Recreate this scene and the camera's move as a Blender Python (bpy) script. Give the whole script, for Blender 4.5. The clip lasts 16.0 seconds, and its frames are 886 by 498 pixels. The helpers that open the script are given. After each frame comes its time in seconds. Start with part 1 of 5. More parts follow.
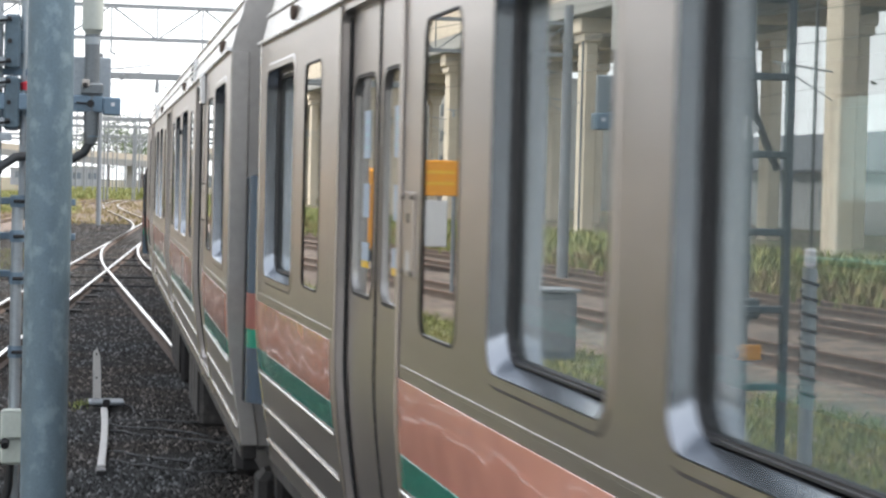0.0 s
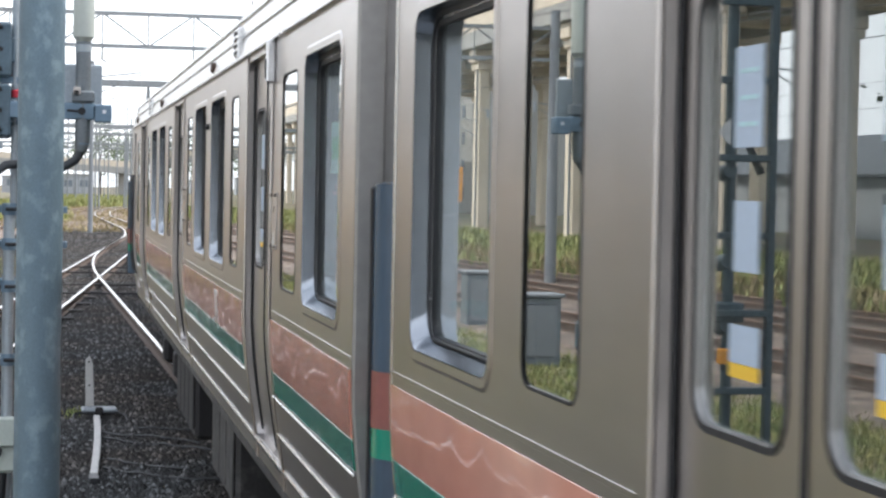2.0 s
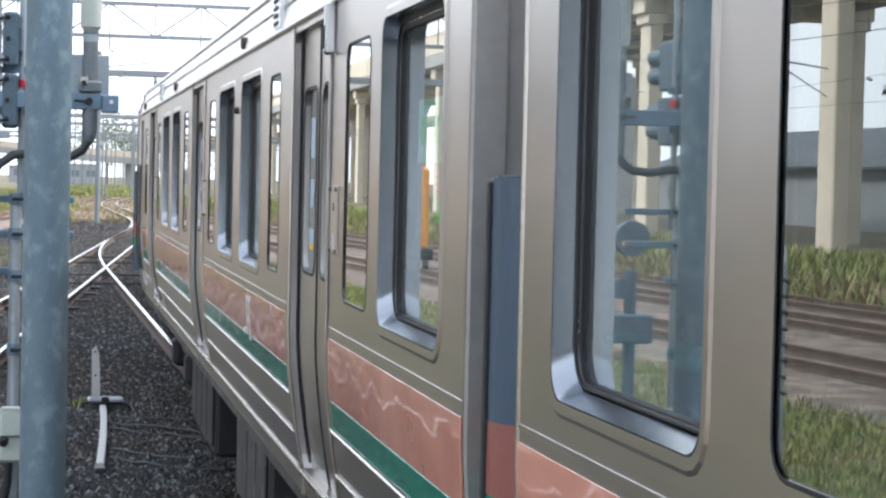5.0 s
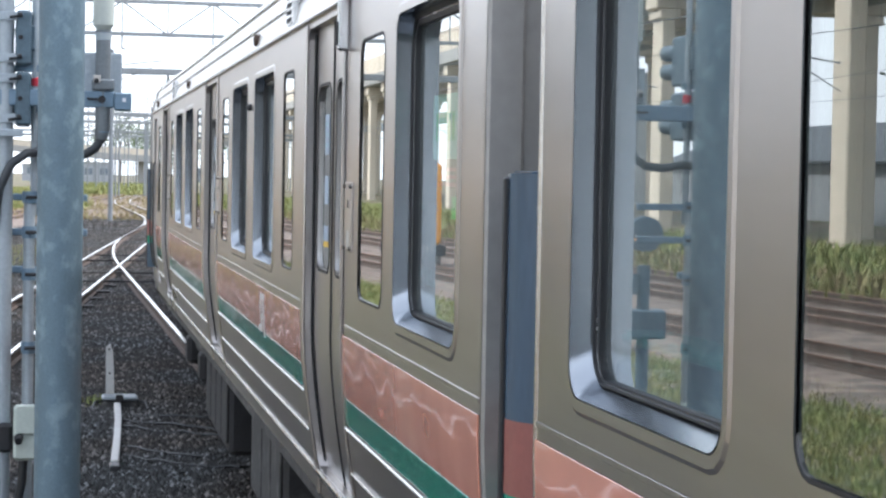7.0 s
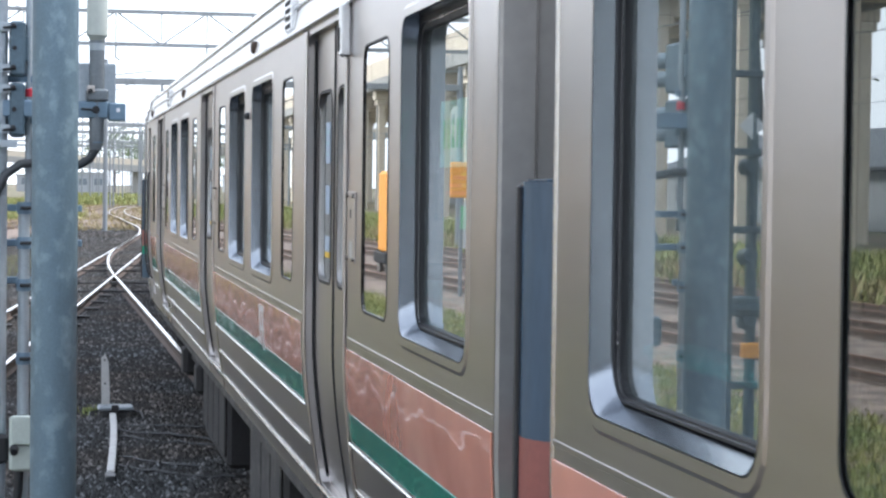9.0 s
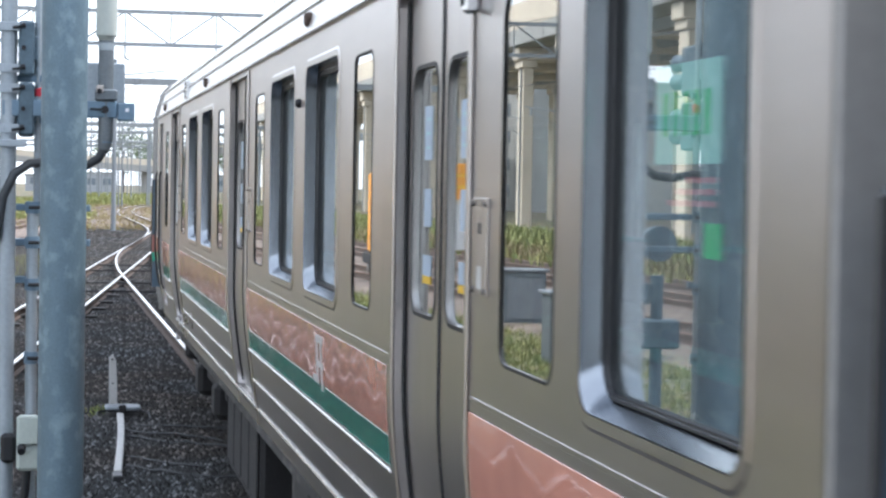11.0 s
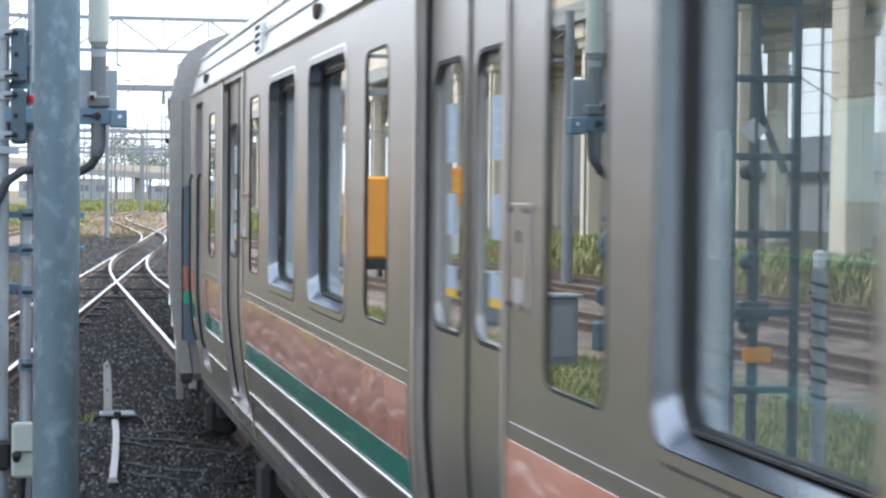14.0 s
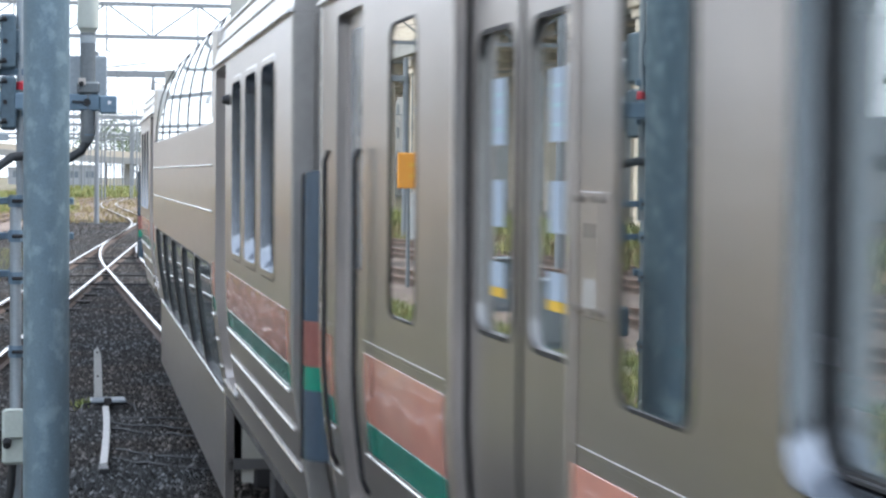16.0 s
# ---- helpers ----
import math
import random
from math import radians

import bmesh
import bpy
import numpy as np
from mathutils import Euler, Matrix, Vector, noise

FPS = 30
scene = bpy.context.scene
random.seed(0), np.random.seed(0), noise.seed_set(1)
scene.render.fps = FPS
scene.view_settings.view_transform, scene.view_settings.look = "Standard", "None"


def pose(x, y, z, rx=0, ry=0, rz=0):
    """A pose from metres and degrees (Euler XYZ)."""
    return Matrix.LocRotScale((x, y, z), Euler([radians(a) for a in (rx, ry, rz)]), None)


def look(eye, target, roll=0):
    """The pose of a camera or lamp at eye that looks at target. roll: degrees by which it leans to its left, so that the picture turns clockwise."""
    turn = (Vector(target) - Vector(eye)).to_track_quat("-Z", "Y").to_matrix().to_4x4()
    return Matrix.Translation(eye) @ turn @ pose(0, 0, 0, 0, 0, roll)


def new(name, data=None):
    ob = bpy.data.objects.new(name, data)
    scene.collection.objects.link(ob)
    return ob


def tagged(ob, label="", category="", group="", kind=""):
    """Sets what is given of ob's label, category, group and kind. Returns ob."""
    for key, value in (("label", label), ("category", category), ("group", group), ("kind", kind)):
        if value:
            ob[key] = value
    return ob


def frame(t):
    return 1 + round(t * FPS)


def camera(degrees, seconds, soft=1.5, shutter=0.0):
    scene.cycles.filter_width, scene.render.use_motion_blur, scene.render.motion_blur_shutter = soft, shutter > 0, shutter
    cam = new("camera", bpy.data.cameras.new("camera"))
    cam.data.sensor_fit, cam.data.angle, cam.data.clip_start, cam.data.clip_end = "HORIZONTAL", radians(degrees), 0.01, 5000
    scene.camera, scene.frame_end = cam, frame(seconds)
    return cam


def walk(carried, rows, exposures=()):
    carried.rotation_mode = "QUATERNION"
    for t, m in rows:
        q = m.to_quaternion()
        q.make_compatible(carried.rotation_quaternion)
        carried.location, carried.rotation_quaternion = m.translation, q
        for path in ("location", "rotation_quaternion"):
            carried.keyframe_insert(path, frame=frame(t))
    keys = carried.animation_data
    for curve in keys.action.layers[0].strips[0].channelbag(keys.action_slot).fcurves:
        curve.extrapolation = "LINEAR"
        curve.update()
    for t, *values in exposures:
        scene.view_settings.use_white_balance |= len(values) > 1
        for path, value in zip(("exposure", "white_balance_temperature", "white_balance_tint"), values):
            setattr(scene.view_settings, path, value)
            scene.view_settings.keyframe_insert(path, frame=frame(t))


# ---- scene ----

SECONDS = 16.0
EYE = Vector((0.0, 0.0, 2.362))
cam = camera(23.998, SECONDS, soft=2.4, shutter=0.8)

# seconds, turn to the right of the track's line, tilt, lean (degrees): a camera held by hand
AIM = [
    (0, 11.424, -1.839, 1.401),
    (0.5, 11.491, -1.769, 1.474),
    (1, 11.519, -1.640, 1.611),
    (1.5, 11.571, -1.644, 1.264),
    (2, 11.636, -1.677, 1.109),
    (2.5, 11.673, -1.709, 1.351),
    (3, 11.740, -1.704, 1.309),
    (3.5, 11.711, -1.755, 1.160),
    (4, 11.639, -1.768, 1.174),
    (6.5, 11.121, -2.165, 1.301),
    (7, 11.103, -2.023, 1.056),
    (7.5, 11.261, -1.965, 0.757),
    (8, 11.279, -1.904, 0.747),
    (10.5, 11.034, -1.711, 0.809),
    (11, 11.017, -1.754, 1.001),
    (11.5, 11.100, -1.700, 0.785),
    (12, 11.110, -1.712, 0.444),
    (12.5, 11.144, -1.670, 0.580),
    (13, 11.146, -1.636, 0.795),
    (13.5, 11.168, -1.661, 0.751),
    (14, 11.185, -1.645, 0.556),
    (14.5, 11.241, -1.585, 0.869),
    (15, 11.323, -1.864, 0.872),
    (15.5, 11.443, -2.045, 0.296),
    (16, 11.457, -2.036, 0.460),
]


def aim_pose(turn, tilt, lean):
    a, b = radians(turn), radians(tilt)
    way = Vector((math.sin(a) * math.cos(b), math.cos(a) * math.cos(b), math.sin(b)))
    return look(EYE, EYE + way, lean)


walk(cam, [(t, aim_pose(a, b, c)) for t, a, b, c in AIM], exposures=[(0.0, 0.36, 6500, 10), (1.5, 0.36, 6350, 10), (2.5, 0.29, 6250, 11), (3.5, 0.38, 6150, 10), (7.0, 0.47, 5950, 10), (16.0, 0.43, 5850, 9)])

# ---- light: a bright, hazy day ----
SUN_EL, SUN_AZ = 50.0, 82.0            # degrees above the horizon, and from the track's line to the right
world = bpy.data.worlds.new("sky")
scene.world = world
world.use_nodes = True
wn, wl = world.node_tree.nodes, world.node_tree.links
sky = wn.new("ShaderNodeTexSky")
sky.sky_type, sky.sun_disc = "NISHITA", False
sky.sun_elevation, sky.sun_rotation = radians(SUN_EL), radians(SUN_AZ)
sky.air_density, sky.dust_density, sky.ozone_density = 1.0, 6.0, 1.0
haze = wn.new("ShaderNodeMixRGB")
# whiter towards the horizon, bluer overhead
dome, height, veil = wn.new("ShaderNodeTexCoord"), wn.new("ShaderNodeSeparateXYZ"), wn.new("ShaderNodeMapRange")
veil.inputs["To Min"].default_value, veil.inputs["To Max"].default_value = 0.80, 0.42
wl.new(dome.outputs["Generated"], height.inputs[0])
wl.new(height.outputs["Z"], veil.inputs[0])
wl.new(veil.outputs[0], haze.inputs[0])
haze.inputs[2].default_value = (8.6, 8.8, 9.1, 1)
wl.new(sky.outputs[0], haze.inputs[1])
wl.new(haze.outputs[0], wn["Background"].inputs[0])
wn["Background"].inputs[1].default_value = 0.222
sun = new("sun", bpy.data.lights.new("sun", "SUN"))
sun.data.energy, sun.data.angle, sun.data.color = 2.4, radians(3.0), (1.0, 0.95, 0.87)
se, sa = radians(SUN_EL), radians(SUN_AZ)
sun.matrix_world = look((0, 0, 60), Vector((0, 0, 60)) - Vector((math.sin(sa) * math.cos(se), math.cos(sa) * math.cos(se), math.sin(se))))


# ---- materials ----
def mat(name, color, rough=0.6, metal=0.0, vary=0.15, scale=6.0, bump=0.0, bump_scale=60.0, stretch=(1, 1, 1),
        second=None, mix_at=0.6, per_object=0.0, coat=0.0, relief=0.02, relief_detail=4.0):
    """A surface with a coarse and a fine variation, and relief."""
    m = bpy.data.materials.new(name)
    m.use_nodes = True
    n, l = m.node_tree.nodes, m.node_tree.links
    p = n["Principled BSDF"]
    p.inputs["Metallic"].default_value = metal
    p.inputs["Coat Weight"].default_value = coat
    tc = n.new("ShaderNodeTexCoord")
    mp = n.new("ShaderNodeMapping")
    mp.inputs["Scale"].default_value = stretch
    l.new(tc.outputs["Object"], mp.inputs[0])
    big = n.new("ShaderNodeTexNoise")
    big.inputs["Scale"].default_value, big.inputs["Detail"].default_value = scale, 4
    fine = n.new("ShaderNodeTexNoise")
    fine.inputs["Scale"].default_value, fine.inputs["Detail"].default_value = scale * 9, 3
    for t in (big, fine):
        l.new(mp.outputs[0], t.inputs["Vector"])
    add = n.new("ShaderNodeMath")
    add.operation = "ADD"
    l.new(big.outputs[0], add.inputs[0])
    l.new(fine.outputs[0], add.inputs[1])
    ramp = n.new("ShaderNodeMapRange")
    ramp.inputs["From Min"].default_value, ramp.inputs["From Max"].default_value = 0.6, 1.4
    ramp.inputs["To Min"].default_value, ramp.inputs["To Max"].default_value = 1 - vary, 1 + vary
    l.new(add.outputs[0], ramp.inputs[0])
    base = n.new("ShaderNodeMixRGB")
    base.inputs[1].default_value = (*color, 1)
    base.inputs[2].default_value = (*(second or color), 1)
    base.inputs[0].default_value = 0
    if second:
        sel = n.new("ShaderNodeMapRange")
        sel.inputs["From Min"].default_value, sel.inputs["From Max"].default_value = mix_at - 0.08, mix_at + 0.08
        l.new(big.outputs[0], sel.inputs[0])
        l.new(sel.outputs[0], base.inputs[0])
    hsv = n.new("ShaderNodeHueSaturation")
    l.new(base.outputs[0], hsv.inputs["Color"])
    value = ramp.outputs[0]
    if per_object:
        oi = n.new("ShaderNodeObjectInfo")
        r2 = n.new("ShaderNodeMapRange")
        r2.inputs["To Min"].default_value, r2.inputs["To Max"].default_value = 1 - per_object, 1 + per_object
        l.new(oi.outputs["Random"], r2.inputs[0])
        mu = n.new("ShaderNodeMath")
        mu.operation = "MULTIPLY"
        l.new(ramp.outputs[0], mu.inputs[0])
        l.new(r2.outputs[0], mu.inputs[1])
        value = mu.outputs[0]
    l.new(value, hsv.inputs["Value"])
    l.new(hsv.outputs[0], p.inputs["Base Color"])
    rr = n.new("ShaderNodeMapRange")
    rr.inputs["To Min"].default_value, rr.inputs["To Max"].default_value = max(0.02, rough * 0.82), min(1, rough * 1.18)
    l.new(big.outputs[0], rr.inputs[0])
    l.new(rr.outputs[0], p.inputs["Roughness"])
    if bump:
        bt = n.new("ShaderNodeTexNoise")
        bt.inputs["Scale"].default_value, bt.inputs["Detail"].default_value = bump_scale, relief_detail
        l.new(mp.outputs[0], bt.inputs["Vector"])
        b = n.new("ShaderNodeBump")
        b.inputs["Strength"].default_value, b.inputs["Distance"].default_value = bump, relief
        l.new(bt.outputs[0], b.inputs["Height"])
        l.new(b.outputs[0], p.inputs["Normal"])
        l.new(b.outputs[0], p.inputs["Coat Normal"])
    return m


def glass_mat(name, tint, rough=0.0, power=3.2, film_most=0.125):
    m = bpy.data.materials.new(name)
    m.use_nodes = True
    n, l = m.node_tree.nodes, m.node_tree.links
    n.remove(n["Principled BSDF"])
    tr, gl, mx = n.new("ShaderNodeBsdfTransparent"), n.new("ShaderNodeBsdfGlossy"), n.new("ShaderNodeMixShader")
    lw = n.new("ShaderNodeLayerWeight")
    lw.inputs["Blend"].default_value = 0.5
    pw, fr = n.new("ShaderNodeMath"), n.new("ShaderNodeMapRange")
    pw.operation = "POWER"
    pw.inputs[1].default_value = power
    fr.inputs["To Min"].default_value, fr.inputs["To Max"].default_value = 0.05, 0.98
    l.new(lw.outputs["Facing"], pw.inputs[0])
    l.new(pw.outputs[0], fr.inputs[0])
    tr.inputs[0].default_value = (*tint, 1)
    gl.inputs["Color"].default_value = (0.95, 0.97, 0.96, 1)
    gl.inputs["Roughness"].default_value = rough
    l.new(fr.outputs[0], mx.inputs[0])
    l.new(tr.outputs[0], mx.inputs[1])
    l.new(gl.outputs[0], mx.inputs[2])
    dust, both = n.new("ShaderNodeBsdfDiffuse"), n.new("ShaderNodeMixShader")
    dust.inputs[0].default_value = (0.50, 0.57, 0.60, 1)
    film, spread = n.new("ShaderNodeTexNoise"), n.new("ShaderNodeMapRange")
    film.inputs["Scale"].default_value = 2.5
    spread.inputs["To Min"].default_value, spread.inputs["To Max"].default_value = film_most * 0.24, film_most
    l.new(film.outputs[0], spread.inputs[0])
    l.new(spread.outputs[0], both.inputs[0])
    l.new(mx.outputs[0], both.inputs[1])
    l.new(dust.outputs[0], both.inputs[2])
    l.new(both.outputs[0], n["Material Output"].inputs[0])
    return m


STEEL = mat("brushed_stainless_steel", (0.528, 0.506, 0.494), 0.30, 1.0, 0.06, 1.5, 0.07, 7.0, (1, 0.15, 1))
STEEL_DOOR = mat("door_stainless_steel", (0.512, 0.491, 0.480), 0.30, 1.0, 0.05, 1.5, 0.04, 7.0, (1, 1, 0.2))
STEEL_BRIGHT = mat("polished_window_frame", (0.66, 0.67, 0.68), 0.26, 1.0, 0.05, 5.0)
# Bluish base: the reflected sky is tinted into the reveal's steel
STEEL_REVEAL = mat("sky_tinted_reveal", (0.325, 0.350, 0.380), 0.22, 1.0, 0.03, 3.0)
STEEL_ROOF = mat("pale_roof_steel", (0.60, 0.585, 0.56), 0.30, 0.75, 0.10, 1.2, 0.5, 2.6, (1, 0.35, 1), relief=0.012, relief_detail=1.0)
# Paler than the wall steel: the ridges' highlight is put into the colour
BEAD = mat("highlight_bead_steel", (0.66, 0.655, 0.64), 0.26, 1.0, 0.06, 8.0)
ORANGE = mat("faded_orange_tape", (0.70, 0.305, 0.215), 0.16, 0.0, 0.10, 1.3, 1.0, 7.0, (1, 0.45, 0.7), second=(0.74, 0.38, 0.28), mix_at=0.6, coat=0.6, relief=0.0065, relief_detail=0.6)
GREEN = mat("green_tape", (0.006, 0.250, 0.172), 0.16, 0.0, 0.10, 1.3, 1.0, 7.0, (1, 0.45, 0.7), coat=0.5, relief=0.0065, relief_detail=0.6)
RUBBER = mat("black_rubber", (0.012, 0.013, 0.016), 0.55, 0.0, 0.2, 20.0)
END_PAINT = mat("grey_end_paint", (0.33, 0.325, 0.315), 0.40, 0.4, 0.12, 2.5, 0.05, 14.0)
COVER_BLUE = mat("blue_grey_cover", (0.050, 0.085, 0.128), 0.24, 0.0, 0.15, 6.0, 0.08, 9.0, (1, 1, 0.2))
COVER_ORANGE = mat("dull_orange_rubber", (0.25, 0.088, 0.075), 0.42, 0.0, 0.15, 6.0)
UNDER = mat("sooty_underframe", (0.022, 0.022, 0.024), 0.75, 0.2, 0.35, 6.0, 0.2, 40.0)
UNDER_GREY = mat("dusty_grey_box", (0.032, 0.032, 0.033), 0.7, 0.1, 0.35, 6.0, 0.15, 40.0, second=(0.085, 0.083, 0.08), mix_at=0.58)
WHEEL = mat("wheel_steel", (0.20, 0.185, 0.17), 0.45, 0.9, 0.25, 9.0)
INSIDE = mat("cream_interior_panel", (0.42, 0.42, 0.38), 0.6, 0.0, 0.06, 3.0)
INSIDE_FLOOR = mat("interior_floor", (0.11, 0.11, 0.11), 0.6, 0.0, 0.1, 6.0)
SEAT = mat("blue_seat_cloth", (0.06, 0.10, 0.17), 0.9, 0.0, 0.15, 30.0)
PAPER = mat("white_paper", (0.78, 0.80, 0.84), 0.6, 0.0, 0.05, 9.0)
NOTICE = mat("pale_blue_notice", (0.40, 0.49, 0.60), 0.5, 0.0, 0.08, 9.0)
PAPER_INK = mat("pale_print", (0.42, 0.62, 0.66), 0.6, 0.0, 0.2, 30.0)
YELLOW = mat("yellow_sticker", (0.78, 0.50, 0.04), 0.45, 0.0, 0.05, 9.0)
PLATE = mat("bare_metal_plate", (0.52, 0.485, 0.455), 0.36, 1.0, 0.12, 12.0)
MARK = mat("pale_grey_mark", (0.62, 0.63, 0.64), 0.4, 0.2, 0.1, 12.0)
GLASS = glass_mat("window_glass", (0.72, 0.78, 0.77), power=2.6, film_most=0.11)
CLEAR_GLASS = glass_mat("clean_window_glass", (0.52, 0.57, 0.55), power=2.4, film_most=0.03)
DOOR_GLASS = glass_mat("door_glass", (0.62, 0.67, 0.66), power=2.4, film_most=0.03)
CURVED_GLASS = glass_mat("curved_window_glass", (0.90, 0.94, 0.93), 0.02, 1.3)
GALV = mat("galvanised_blue_grey_pole", (0.130, 0.192, 0.238), 0.5, 0.3, 0.16, 20.0, 0.15, 40.0, (1, 1, 0.75), second=(0.195, 0.272, 0.318), mix_at=0.60)
GALV_PALE = mat("pale_galvanised_steel", (0.36, 0.41, 0.45), 0.5, 0.45, 0.15, 9.0, 0.05, 40.0)
GALV_PIPE = mat("dull_grey_pipe", (0.17, 0.195, 0.215), 0.5, 0.4, 0.2, 14.0)
GALV_BLUE = mat("blue_painted_bracket", (0.16, 0.24, 0.32), 0.55, 0.2, 0.15, 9.0)
SIGNAL_DARK = mat("dark_blue_grey_housing", (0.095, 0.145, 0.185), 0.5, 0.1, 0.2, 9.0)
BOX_PALE = mat("pale_green_box", (0.46, 0.52, 0.48), 0.55, 0.0, 0.1, 9.0)
LADDER_DARK = mat("dark_teal_ladder_paint", (0.040, 0.066, 0.082), 0.5, 0.1, 0.2, 9.0)
CERAMIC = mat("pale_ceramic", (0.44, 0.48, 0.45), 0.35, 0.0, 0.06, 9.0)
CABLE = mat("black_cable", (0.014, 0.016, 0.019), 0.5, 0.0, 0.2, 20.0)
CABLE_GREY = mat("weathered_grey_cable", (0.035, 0.042, 0.048), 0.5, 0.0, 0.2, 20.0)
RED = mat("red_cap", (0.55, 0.03, 0.05), 0.45, 0.0, 0.08, 9.0)
RAIL = mat("polished_rail_head", (0.74, 0.72, 0.70), 0.24, 1.0, 0.06, 4.0)
RAIL_RUST = mat("rusty_rail_web", (0.085, 0.060, 0.048), 0.8, 0.1, 0.3, 5.0, 0.1, 50.0)
RAIL_FAR = mat("rusty_rail", (0.20, 0.13, 0.095), 0.5, 0.5, 0.2, 5.0)
SLEEPER = mat("dark_sleeper", (0.036, 0.033, 0.031), 0.85, 0.0, 0.3, 5.0, 0.3, 40.0, per_object=0.25)
GRAVEL = mat("dark_ballast", (0.030, 0.028, 0.027), 0.9, 0.0, 0.6, 2.2, 0.9, 26.0, second=(0.050, 0.046, 0.043), mix_at=0.52)
GRASS_GROUND = mat("weedy_ground", (0.10, 0.115, 0.05), 0.95, 0.0, 0.4, 0.35, 0.6, 8.0, second=(0.165, 0.12, 0.085), mix_at=0.50)
WHITE_WOOD = mat("weathered_white_paint", (0.47, 0.47, 0.46), 0.6, 0.0, 0.15, 12.0)
CONCRETE = mat("warm_concrete", (0.62, 0.55, 0.45), 0.8, 0.0, 0.14, 0.7, 0.2, 12.0)
CONCRETE_GREY = mat("grey_concrete", (0.33, 0.33, 0.32), 0.8, 0.0, 0.14, 0.7, 0.2, 12.0)
MAST = mat("grey_mast", (0.22, 0.24, 0.26), 0.55, 0.3, 0.12, 3.0)
BEAM = mat("weathered_gantry_steel", (0.26, 0.28, 0.29), 0.6, 0.3, 0.15, 2.0)
WIRE = mat("dark_wire", (0.09, 0.095, 0.10), 0.5, 0.6, 0.1, 2.0)
SIGN_ORANGE = mat("orange_board", (0.80, 0.34, 0.03), 0.5, 0.0, 0.06, 3.0)
MINT = mat("mint_notice", (0.50, 0.90, 0.80), 0.5, 0.0, 0.06, 9.0)
SIGN_GREEN = mat("bright_green_print", (0.02, 0.70, 0.18), 0.5, 0.0, 0.05, 9.0)
PINK = mat("faded_red_print", (0.60, 0.22, 0.26), 0.5, 0.0, 0.1, 9.0)
CYAN = mat("teal_seat_trim", (0.04, 0.36, 0.38), 0.6, 0.0, 0.1, 20.0)
HOUSE = mat("far_grey_wall", (0.30, 0.32, 0.34), 0.8, 0.0, 0.1, 0.2)
HOUSE_WIN = mat("far_window", (0.16, 0.19, 0.22), 0.2, 0.0, 0.1, 1.0)


def leaf_mat(name, a, b):
    m = mat(name, a, 0.65, 0.0, 0.25, 3.0, second=b, mix_at=0.5)
    return m


LEAF = leaf_mat("weed_leaves", (0.17, 0.215, 0.055), (0.26, 0.25, 0.085))
LEAF_DRY = leaf_mat("dry_weed", (0.30, 0.22, 0.12), (0.23, 0.20, 0.08))
ROOF_DARK = mat("dark_sheet_roof", (0.07, 0.08, 0.09), 0.6, 0.0, 0.12, 0.5)
LEAF_DARK = leaf_mat("tree_leaves", (0.065, 0.10, 0.045), (0.10, 0.135, 0.06))


def stone_mat():
    m = bpy.data.materials.new("ballast_stone")
    m.use_nodes = True
    n, l = m.node_tree.nodes, m.node_tree.links
    g = n.new("ShaderNodeNewGeometry")
    r = n.new("ShaderNodeValToRGB")
    r.color_ramp.elements[0].color = (0.012, 0.0115, 0.011, 1)
    r.color_ramp.elements[1].color = (0.19, 0.18, 0.172, 1)
    e = r.color_ramp.elements.new(0.78)
    e.color = (0.042, 0.040, 0.038, 1)
    l.new(g.outputs["Random Per Island"], r.inputs[0])
    where, patch, tint = n.new("ShaderNodeTexCoord"), n.new("ShaderNodeTexNoise"), n.new("ShaderNodeMixRGB")
    patch.inputs["Scale"].default_value, patch.inputs["Detail"].default_value = 0.45, 3
    ramp = n.new("ShaderNodeValToRGB")                  # brown brake dust and cleaner blue-grey patches
    ramp.color_ramp.elements[0].position, ramp.color_ramp.elements[0].color = 0.42, (1.08, 1.0, 0.94, 1)
    ramp.color_ramp.elements[1].position, ramp.color_ramp.elements[1].color = 0.62, (1.02, 1.14, 1.24, 1)
    tint.blend_type = "MULTIPLY"
    tint.inputs[0].default_value = 1.0
    l.new(where.outputs["Object"], patch.inputs["Vector"])
    l.new(patch.outputs[0], ramp.inputs[0])
    l.new(r.outputs[0], tint.inputs[1])
    l.new(ramp.outputs[0], tint.inputs[2])
    l.new(tint.outputs[0], n["Principled BSDF"].inputs["Base Color"])
    n["Principled BSDF"].inputs["Roughness"].default_value = 0.85
    return m


STONE = stone_mat()


